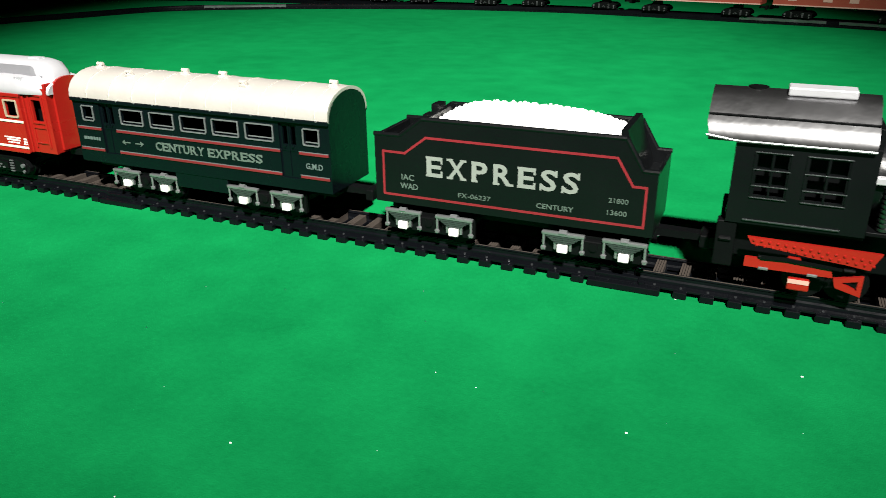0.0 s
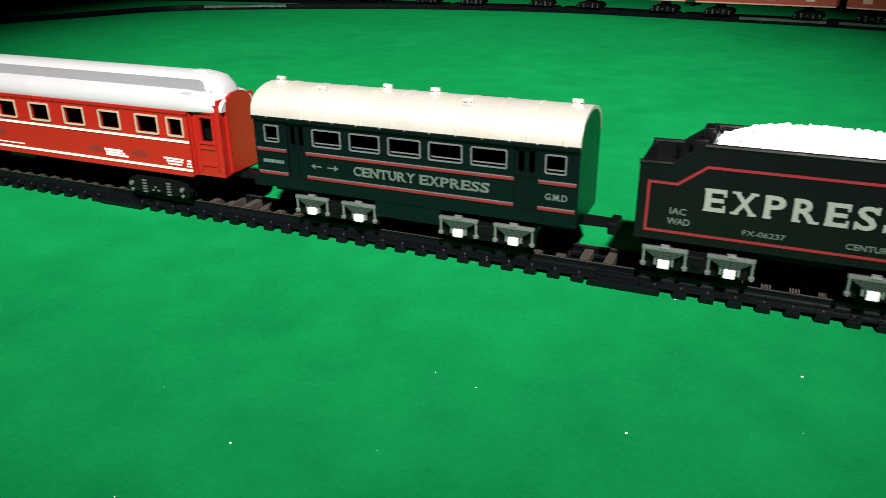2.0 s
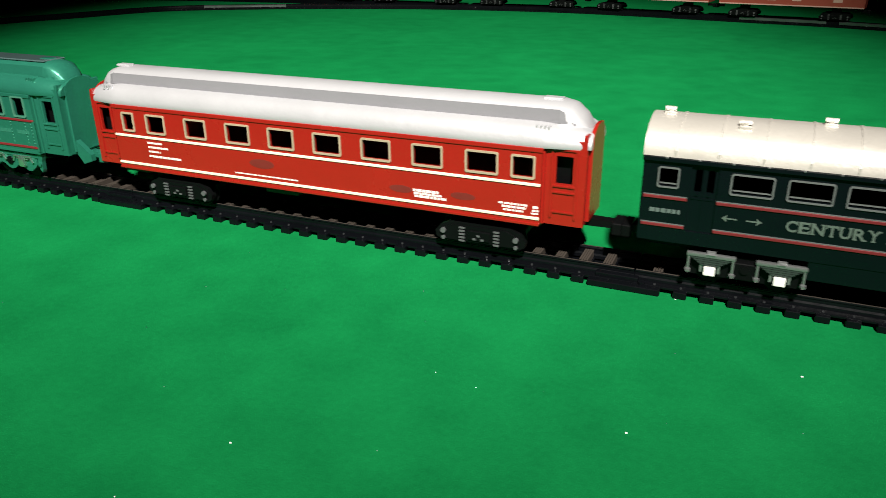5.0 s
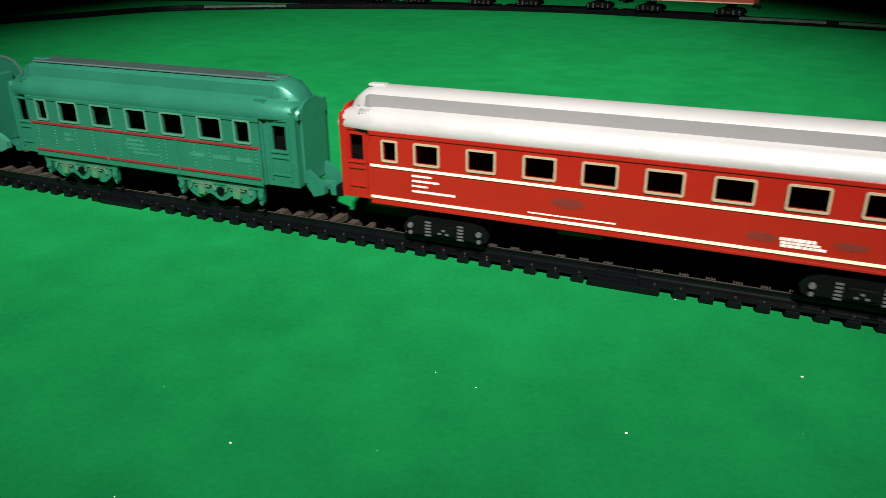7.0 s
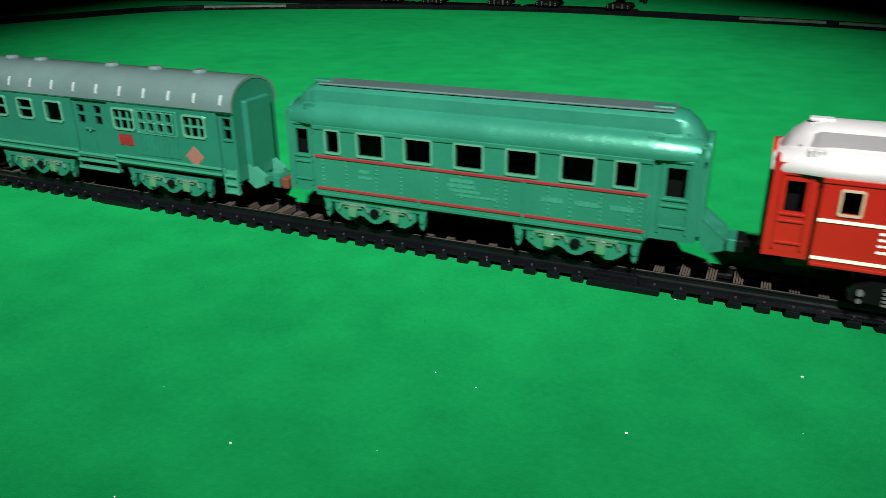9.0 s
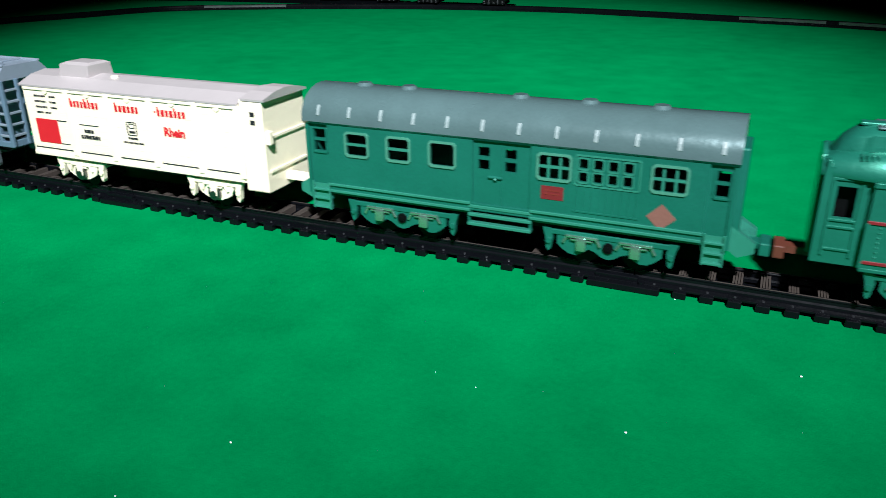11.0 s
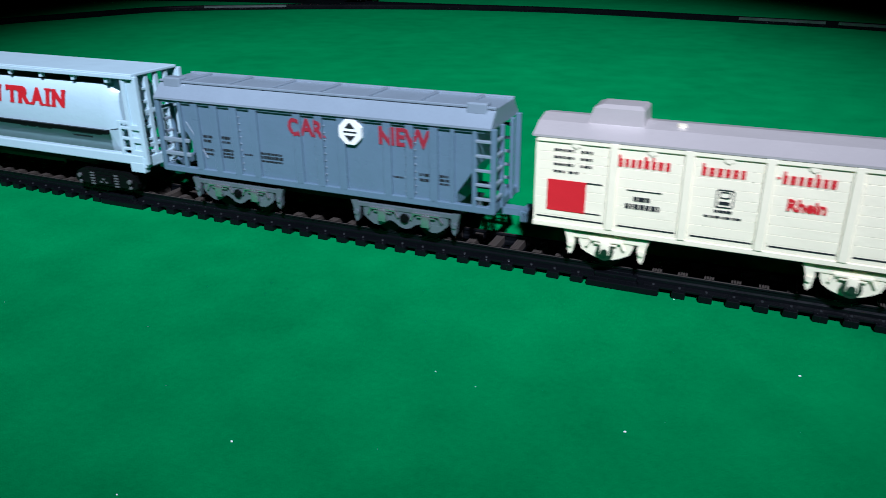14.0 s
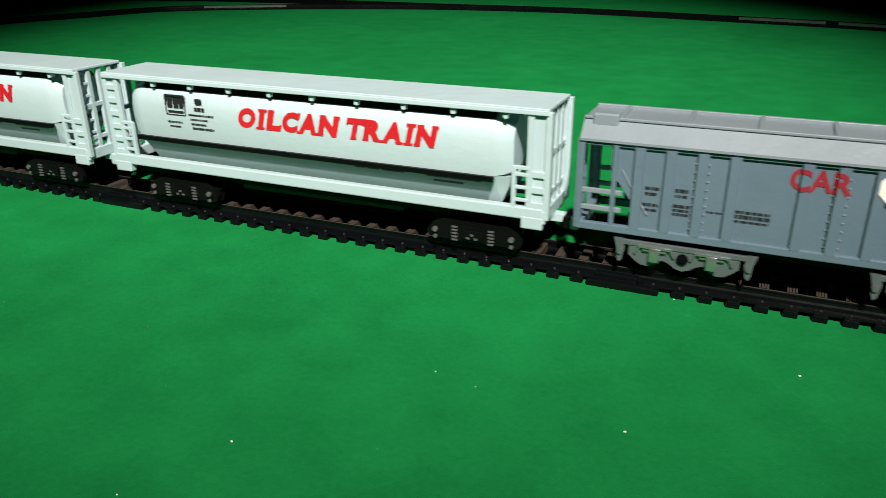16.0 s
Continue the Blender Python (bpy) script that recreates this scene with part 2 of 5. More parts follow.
PALEGREY = plastic("pale_grey_scuff", (0.23, 0.29, 0.285), 0.35, vary=0.15)
PALEROSE = plastic("pale_rose_paint", (0.55, 0.34, 0.28), 0.5, vary=0.15)
# darker grey puts the shade of the roof's upright sides into the colour
BAND = plastic("shaded_clerestory_paint", (0.19, 0.19, 0.205), 0.4, vary=0.08)
LETTER = plastic("grey_white_print", (0.20, 0.225, 0.20), 0.5, vary=0.15)
SPRING = plastic("dark_spring_metal", (0.055, 0.064, 0.064), 0.26, metal=0.5, vary=0.4, bump=0.12, coat=0.5)
RUST = plastic("rusty_brown_plastic", (0.10, 0.028, 0.016), 0.5, vary=0.2)
FRAME_GREEN = plastic("pale_window_edge", (0.075, 0.26, 0.18), 0.25, metal=0.2, vary=0.15, coat=0.4)
# paler than the green bogies, to put axle-box glints into the colour
GLINT_GREEN = plastic("pale_green_glint", (0.34, 0.58, 0.47), 0.20, metal=0.85, vary=0.35, coat=0.6)
BOLT = plastic("polished_bolt_head", (0.05, 0.053, 0.058), 0.25, metal=0.6)
DULLRED = plastic("dull_red_line", (0.145, 0.013, 0.016), 0.45, vary=0.25)
DULLSILVER = plastic("dull_silver_edge", (0.17, 0.185, 0.185), 0.35, metal=0.4, vary=0.2)
FADEDRED = plastic("faded_red_print", (0.26, 0.018, 0.035), 0.5, vary=0.25)
BOLTGREY = plastic("worn_grey_bolt", (0.11, 0.115, 0.12), 0.35, metal=0.2)
# the same for the grey bogies: glints put into a paler tone
GLINT_GREY = plastic("pale_grey_glint", (0.46, 0.50, 0.52), 0.20, metal=0.85, vary=0.35, coat=0.5)
GREYBOGIE = plastic("grey_bogie_plastic", (0.12, 0.145, 0.165), 0.26, metal=0.3, vary=0.25, coat=0.4)
TAN = plastic("tan_window_edge", (0.36, 0.29, 0.20), 0.4, vary=0.12)
# the sea-green plastic again, darkened for weaker light on the baggage coach
DIMGREEN = plastic("dimmed_sea_green_pearl", (0.015, 0.150, 0.104), 0.33, metal=0.32, vary=0.32, coat=0.6, bump=0.06)

# ---- the setting ----
def build_setting():
    bm = bm_new()
    nx, ny = 60, 44
    grid = [[bm.verts.new((-2600 + 5200 * i / nx, -1500 + 3800 * j / ny, 0)) for j in range(ny + 1)] for i in range(nx + 1)]
    for i in range(nx):
        for j in range(ny):
            bm.faces.new((grid[i][j], grid[i + 1][j], grid[i + 1][j + 1], grid[i][j + 1]))
    shift_x[0] = 0
    felt = part("ground", bm, FELT)
    tagged(felt, "bright green felt cloth spread flat under the railway", "felt cloth", kind="structure")
    for name, b in (("wall_north", (-2700, 2700, 2310, 2400, -20, 2300)), ("wall_south", (-2700, 2700, -1600, -1510, -20, 2300)),
                    ("wall_west", (-2700, -2610, -1500, 2300, -20, 2300)), ("wall_east", (2610, 2700, -1500, 2300, -20, 2300)),
                    ("ceiling", (-2700, 2700, -1600, 2400, 2304, 2380)), ("floor", (-2700, 2700, -1600, 2400, -60, -24))):
        bm = bm_new()
        box(bm, *b)
        tagged(part(name, bm, PAINT), "plain painted surface of a dark room", name.split("_")[0], kind="structure")


build_setting()

# ---- straight track ----
PITCH, PHASE = 10.28, -0.5          # sleeper spacing and the x of one sleeper
JOINT, SECTION = -39.9, 267.3       # x of one joint between track pieces, and their length


def sleeper_mesh():
    bm = bm_new()
    box(bm, -2.6, 2.6, -15, 15, 0.0, 3.0, 0.35)
    for y in (-11.6, 11.6):
        rod(bm, (0, y, 2.9), (0, y, 3.7), 0.75, 8, 0.5)
    for v in bm.verts:
        v.co *= MM
    bm.faces.ensure_lookup_table()
    for f in bm.faces:
        if f.calc_center_median().z > 3.05 * MM:
            f.material_index = 1
    me = bpy.data.meshes.new("sleeper")
    bmesh.ops.recalc_face_normals(bm, faces=bm.faces)
    bm.to_mesh(me)
    bm.free()
    me.materials.append(TRACK)
    me.materials.append(BOLT)
    return me


def sleeper_top_mesh():
    bm = bm_new()
    for x in (-1.5, -0.5, 0.5, 1.5):
        box(bm, x - 0.38, x + 0.38, -7.3, 7.3, 2.6, 6.3)
    for v in bm.verts:
        v.co *= MM
    me = bpy.data.meshes.new("sleeper_top")
    bmesh.ops.recalc_face_normals(bm, faces=bm.faces)
    bm.to_mesh(me)
    bm.free()
    me.materials.append(SLEEPER)
    return me


def build_track():
    sm, st = sleeper_mesh(), sleeper_top_mesh()
    for k in range(-7, 3):
        x0 = JOINT + k * SECTION
        x1 = x0 + SECTION
        tr = thing("track_section", x0, "straight black plastic toy railway track on green felt", "track", "straight track pieces")
        for s in (-1, 1):
            bm = bm_new()
            yz = [(9.9, 2.2), (9.7, 4.6), (9.0, 5.2), (9.0, 6.4), (9.3, 6.8), (9.3, 7.2), (9.0, 7.4), (7.7, 7.4), (7.4, 7.1), (7.4, 6.6),
                  (7.8, 6.2), (7.8, 4.4), (7.4, 3.6), (7.4, 2.2)]
            prism_x(bm, [(s * y, z) for y, z in yz], x0 + 0.25, x1 - 0.25)
            part("rail", bm, TRACK, tr)
            bm = bm_new()
            box(bm, x0 + 0.4, x1 - 0.4, s * 8.7 - 0.28, s * 8.7 + 0.28, 7.38, 7.52)
            part("rail_head", bm, SLEEPER, tr, "brown line along the top of the rail")
            # the web that ties the sleeper ends together
            bm = bm_new()
            box(bm, x0 + 0.3, x1 - 0.3, s * 10.9 - 1.9, s * 10.9 + 1.9, 2.2, 3.25, 0.2)
            part("edge_strip", bm, TRACK, tr)
        bm = bm_new()
        box(bm, x0 + 0.3, x1 - 0.3, -7.6, 7.6, 0.0, 1.4)
        part("track_bed", bm, TRACK, tr, "black plastic bed between the rails")
        n0 = math.ceil((x0 + 3 - PHASE) / PITCH)
        n1 = math.floor((x1 - 3 - PHASE) / PITCH)
        for i in range(n0, n1 + 1):
            x = PHASE + i * PITCH
            ob = new("sleeper", sm)
            ob.parent, ob.location = tr, ((x - x0) * MM, 0, 0)
            tp = new("sleeper_top", st)
            tp.parent, tp.location = ob, (0, 0, 0)
        # clip plates at the joint
        for s in (-1, 1):
            bm = bm_new()
            box(bm, x0 - 18, x0 + 11, s * 13.6 - 2.2, s * 13.6 + 2.2, 0.0, 2.9, 0.4)
            box(bm, x0 - 15.5, x0 + 2, s * 10.8 - 1.5, s * 10.8 + 1.5, 2.5, 5.2, 0.4)
            rod(bm, (x0 + 3.5, s * 12.4, 2.6), (x0 + 3.5, s * 12.4, 4.0), 1.5, 10)
            part("joint_clip", bm, TRACK, tr, "raised clip plate at the joint")


build_track()


# ---- curved track beyond, and the siding that leaves it ----
def spline(pts, step=9.0):
    """A smooth path through a few waypoints, in even steps."""
    out = []
    p = [Vector(a) for a in pts]
    p = [2 * p[0] - p[1]] + p + [2 * p[-1] - p[-2]]
    for i in range(1, len(p) - 2):
        n = max(2, int((p[i + 1] - p[i]).length / step))
        for k in range(n):
            t = k / n
            a, b, c, d = p[i - 1], p[i], p[i + 1], p[i + 2]
            out.append(0.5 * ((2 * b) + (c - a) * t + (2 * a - 5 * b + 4 * c - d) * t * t + (3 * b - a - 3 * c + d) * t ** 3))
    out.append(p[-2])
    return out


LOOP = spline([(1400, 150), (900, 520), (700, 690), (420, 830), (128, 945), (-58, 985), (-330, 1030), (-563, 1016), (-748, 966), (-900, 903), (-1035, 818),
               (-1098, 686), (-1150, 564), (-1190, 380)])
SIDING = spline([(900, 520), (700, 690), (420, 830), (128, 945), (-58, 985), (-330, 1030), (-563, 1030), (-790, 1034), (-943, 1032), (-1180, 1005), (-1500, 930), (-1900, 840), (-2300, 740), (-2560, 700)])


def sweep(bm, path, yz):
    rings = []
    for i, c in enumerate(path):
        d = (path[min(i + 1, len(path) - 1)] - path[max(i - 1, 0)]).normalized()
        nrm = Vector((-d.y, d.x))
        rings.append([(c.x + nrm.x * y, c.y + nrm.y * y, z) for y, z in yz])
    loft(bm, rings)


def curved_track(path, label, name):
    tr = thing(name, 0.0, label, "track")
    for s in (-1, 1):
        bm = bm_new()
        sweep(bm, path, [(s * 9.7, 1.5), (s * 9.5, 5.0), (s * 9.2, 7.4), (s * 7.5, 7.4), (s * 7.5, 1.5)])
        part("rail", bm, TRACK, tr)
        bm = bm_new()
        sweep(bm, path, [(s * 14.5, 0.0), (s * 14.5, 2.4), (s * 10, 2.4), (s * 10, 0.0)])
        part("edge_strip", bm, TRACK, tr)
    bm = bm_new()
    for i in range(0, len(path) - 1):
        c, e = path[i], path[i + 1]
        d = (e - c).normalized()
        nrm = Vector((-d.y, d.x))
        q = [c + d * a + nrm * b for a, b in ((-2.5, -15), (2.5, -15), (2.5, 15), (-2.5, 15))]
        loft(bm, [[(v.x, v.y, z) for v in q] for z in (0.0, 3.0)])
    tagged(part("sleeper_run", bm, TRACK, tr), kind="stuff")
    return tr


loop_track = curved_track(LOOP, "curved black toy railway track on the far felt", "curved_track")
siding = curved_track([p for p in SIDING if p.x < -330], "black toy railway track that branches off behind", "branch_track")
# bright strips stand in for light reflected along two stretches of the curve
for a, b in ((-979, -842), (-58, 63), (78, 250)):
    shift_x[0] = 0
    bm = bm_new()
    run = [p for p in LOOP if a <= p.x <= b]
    sweep(bm, run, [(y, z) for y, z in ((7.3, 7.4), (7.3, 7.9), (9.6, 7.9), (9.6, 7.4))])
    sweep(bm, run, [(y, z) for y, z in ((9.7, 4.0), (9.7, 7.6), (10.3, 7.0), (10.3, 4.0))])
    part("rail_plate", bm, RAIL_GLINT, loop_track, "bright metal strip standing for light on the rail")


# ---- running gear ----
def wheelset(parent, x, r=5.6):
    bm = bm_new()
    for s in (-1, 1):
        rod(bm, (0, s * 7.2, 0), (0, s * 9.4, 0), r, 20)
        rod(bm, (0, s * 6.5, 0), (0, s * 7.2, 0), r + 0.9, 20)
        rod(bm, (0, s * 9.4, 0), (0, s * 9.8, 0), r * 0.55, 12)
    rod(bm, (0, -12.5, 0), (0, 12.5, 0), 1.0, 8)
    for v in bm.verts:
        v.co += Vector((x, 0, 7.45 + r))
    return part("wheelset", bm, BLACK, parent, "dark wheel pair on an axle", at=(x, 0, 7.45 + r), smooth=True)


def bogie_chrome(car, x0, x1):
    """Plated bogie with two sprung axle boxes a side."""
    xc, half = (x0 + x1) / 2, (x1 - x0) / 2
    bm = bm_new()
    box(bm, x0 + 2, x1 - 2, -9, 9, 16.5, 19.5, 0.4)
    box(bm, xc - 6, xc + 6, -8, 8, 19.5, 23, 0.4)
    for s in (-1, 1):
        box(bm, x0 + 1, x1 - 1, s * 12.5 - 1, s * 12.5 + 1, 11.5, 21, 0.3)
        box(bm, xc - 4.5, xc + 4.5, s * 14.5 - 1.2, s * 14.5 + 1.2, 12.5, 19.5, 0.5)
        rod(bm, (xc, s * 15, 17), (xc, s * 16.4, 17), 1.8, 10)
    bg = part("bogie", bm, BLACK, car, "black bogie frame with plated axle boxes")
    for ax in (xc - half * 0.56, xc + half * 0.56):
        wheelset(bg, ax)
        for s in (-1, 1):
            bm = bm_new()
            a, b = ax - half * 0.40, ax + half * 0.40
            box(bm, a, b, s * 16 - 1, s * 16 + 1, 20.2, 21.8, 0.3)
            rod(bm, (ax - 1.6, s * 16, 21.6), (ax + 1.6, s * 16, 21.6), 1.3, 8)
            for e in (a + 0.8, b - 0.8):
                rod(bm, (e, s * 16.3, 21), (e, s * 16.3, 14), 0.55, 8)
                ball(bm, (e, s * 16.4, 14.2), 1.35)
            for e in (-3.2, 3.2):
                box(bm, ax + e - 0.5, ax + e + 0.5, s * 15.8 - 0.6, s * 15.8 + 0.6, 14, 18)
            part("axle_frame", bm, CHROME, bg, "chrome-plated spring hanger", smooth=True)
            bm = bm_new()
            for i in range(4):
                w = (b - a) / 2 - 1.2 - i * 1.25
                prism_y(bm, [(ax - w, 20.1 - i * 0.85), (ax + w, 20.1 - i * 0.85), (ax + w - 0.8, 19.4 - i * 0.85), (ax - w + 0.8, 19.4 - i * 0.85)],
                        s * 15.9 - 0.8, s * 15.9 + 0.8)
            part("leaf_spring", bm, SPRING, bg, "dark metal leaf spring")
            bm = bm_new()
            box(bm, ax - 2.1, ax + 2.1, s * 16.6 - 1.2, s * 16.6 + 1.2, 13.2, 16.6, 0.35)
            part("axle_box", bm, WHITE, bg, "bright square axle box")


def bogie_black(car, x0, x1):
    """Plain black bogie with rounded side frames and small raised bolts."""
    xc, L = (x0 + x1) / 2, x1 - x0
    bm = bm_new()
    box(bm, x0 + 2, x1 - 2, -9, 9, 15, 18, 0.4)
    box(bm, xc - 6, xc + 6, -8, 8, 18, 24, 0.4)
    for s in (-1, 1):
        xz = [(x0 + 3, 10.4), (x1 - 3, 10.4), (x1 - 0.6, 11.6), (x1, 14), (x1 - 2.5, 17.2), (x1 - 7, 19.3), (x0 + 7, 19.3), (x0 + 2.5, 17.2), (x0, 14), (x0 + 0.6, 11.6)]
        prism_y(bm, xz, s * 12.6, s * 15.0)
        prism_y(bm, [(xc + (x - xc) * 0.86, 14 + (z - 14) * 0.8) for x, z in xz], s * 15.0, s * 15.6)
        box(bm, xc - 5, xc + 5, min(s * 15.4, s * 16.4), max(s * 15.4, s * 16.4), 12.2, 16.5, 0.3)
    bg = part("bogie", bm, BLACK, car, "matt black bogie with moulded side frames")
    for ax in (xc - L * 0.3, xc + L * 0.3):
        wheelset(bg, ax)
    for s in (-1, 1):
        bm = bm_new()
        for e in (-1, 1):
            rod(bm, (xc + e * L * 0.40, s * 15.4, 15), (xc + e * L * 0.40, s * 16.6, 15), 1.2, 10)
            rod(bm, (xc + e * L * 0.40, s * 15.4, 11.6), (xc + e * L * 0.40, s * 16.2, 11.6), 0.9, 8)
            for i in range(5):
                box(bm, xc + e * L * 0.19 - 1.3, xc + e * L * 0.19 + 1.3, s * 15.8 - 0.5, s * 15.8 + 0.5, 11.0 + i * 1.5, 11.6 + i * 1.5)
        for i in range(3):
            box(bm, xc - 2.6 + i * 1.8, xc - 1.2 + i * 1.8, s * 16.4 - 0.4, s * 16.4 + 0.4, 12.6 + (i % 2) * 1.6, 13.4 + (i % 2) * 1.6)
        part("bolts", bm, BOLTGREY, bg, "worn shiny raised bolts", smooth=True)


def bogie_cast(car, x0, x1, material, axles=2):
    """Bogie moulded in the car's own plastic: scalloped side frame, axle boxes, hanging brake hooks."""
    xc, L = (x0 + x1) / 2, x1 - x0
    bm = bm_new()
    box(bm, x0 + 8, x1 - 8, -9, 9, 17.5, 20, 0.4)
    box(bm, xc - 5, xc + 5, -8, 8, 20, 26, 0.4)
    for s in (-1, 1):
        ya, yb = s * 13.4, s * 15.6
        box(bm, x0 + 3, x1 - 3, min(ya, yb), max(ya, yb), 20.4, 22.6, 0.3)
        top = [(x0 + 6, 20.6), (x1 - 6, 20.6)]
        low = []
        for i in range(17):
            u = i / 16
            z = 16.5 - 4.2 * abs(math.sin(u * math.pi * (3 if axles == 2 else 1)))
            low.append((x1 - 6 - u * (L - 12), z + (2.2 if axles == 1 and i in (0, 16) else 0)))
        prism_y(bm, top + low, min(ya, yb) + 0.4, max(ya, yb) - 0.4)
        for e, sg in ((x0, 1), (x1, -1)):        # hanging hooks
            prism_y(bm, [(e, 23), (e + sg * 3.4, 23), (e + sg * 4.4, 19), (e + sg * 3.6, 14.0), (e + sg * 2.4, 12.8), (e + sg * 1.6, 14.5), (e + sg * 1.2, 19)],
                    s * 14.6 - 1.2, s * 14.6 + 1.2)
            rod(bm, (e + sg * 2.6, s * 15.6, 17.5), (e + sg * 2.6, s * 16.6, 17.5), 1.2, 8)
    bg = part("bogie", bm, material, car)
    spots = (xc - L * 0.20, xc + L * 0.20) if axles == 2 else (xc,)
    for ax in spots:
        wheelset(bg, ax)
        for s in (-1, 1):
            bm = bm_new()
            box(bm, ax - 2.0, ax + 2.0, s * 16.2 - 1.2, s * 16.2 + 1.2, 15.0, 20.6, 0.4)
            box(bm, ax - 6.5, ax + 6.5, s * 15.9 - 0.7, s * 15.9 + 0.7, 20.2, 21.2, 0.2)
            box(bm, ax - 4.6, ax + 4.6, s * 15.9 - 0.5, s * 15.9 + 0.5, 19.0, 19.7, 0.1)
            rod(bm, (ax - 6, s * 15.8, 20.4), (ax - 7.6, s * 15.8, 17.5), 0.6, 6)
            rod(bm, (ax + 6, s * 15.8, 20.4), (ax + 7.6, s * 15.8, 17.5), 0.6, 6)
            part("axle_box", bm, GLINT_GREEN if material in (GREEN, DIMGREEN) else GLINT_GREY if material is GREYBOGIE else material, bg, "axle box with shiny leaf spring", smooth=True)
    for s in (-1, 1):
        bm = bm_new()
        if axles == 2:
            rod(bm, (xc, s * 15.0, 17.4), (xc, s * 16.0, 17.4), 2.3, 12)
            rod(bm, (xc, s * 16.0, 17.4), (xc, s * 16.6, 17.4), 1.0, 10)
        else:
            rod(bm, (xc, s * 15.6, 16.2), (xc, s * 17.0, 16.2), 3.6, 14)
            rod(bm, (xc, s * 17.0, 16.2), (xc, s * 17.8, 16.2), 1.6, 10)
        part("hub", bm, GREY_METAL if axles == 1 else BLACK, bg, "dark wheel hub", smooth=True)


def coupler(car, x, sg, material, length=14.0, z=22.5):
    """Hook-and-bar coupler at a car's end; sg is the way it points."""
    bm = bm_new()
    prism_y(bm, [(x - sg * 4, z - 1.5), (x + sg * length, z - 1.2), (x + sg * length, z + 1.4), (x - sg * 4, z + 1.8)], -2.6, 2.6)
    box(bm, min(x + sg * length, x + sg * (length - 4)), max(x + sg * length, x + sg * (length - 4)), -5.5, 5.5, z - 3.2, z + 2.2, 0.6)
    part("coupler", bm, material, car, "coupling hook")


def end_plate(car, material, x, half, z0, z1, t=1.6):
    bm = bm_new()
    box(bm, min(x, x - t), max(x, x - t), -half, half, z0, z1, 0.3)
    part("end_wall", bm, material, car)


def arch(half, z0, rise, n=14):
    return [(half * math.cos(math.pi * i / n), z0 + rise * math.sin(math.pi * i / n) ** 0.85) for i in range(n + 1)]


def roof_arch(car, x0, x1, half, z0, rise, t, material, label):
    outer = arch(half, z0, rise)
    inner = [(y * (half - t) / half, z - t) for y, z in outer][::-1]
    bm = bm_new()
    prism_x(bm, outer + inner, x0, x1)
    return part("roof", bm, material, car, label, smooth=True)


def windows(car, wins, z0, z1, y, material, w=0.9, label="", name="window_frame"):
    for a, b in wins:
        bm = bm_new()
        ring_y(bm, a, b, z0, z1, w, y - 0.55, y + 0.3)
        part(name, bm, material, car, label)


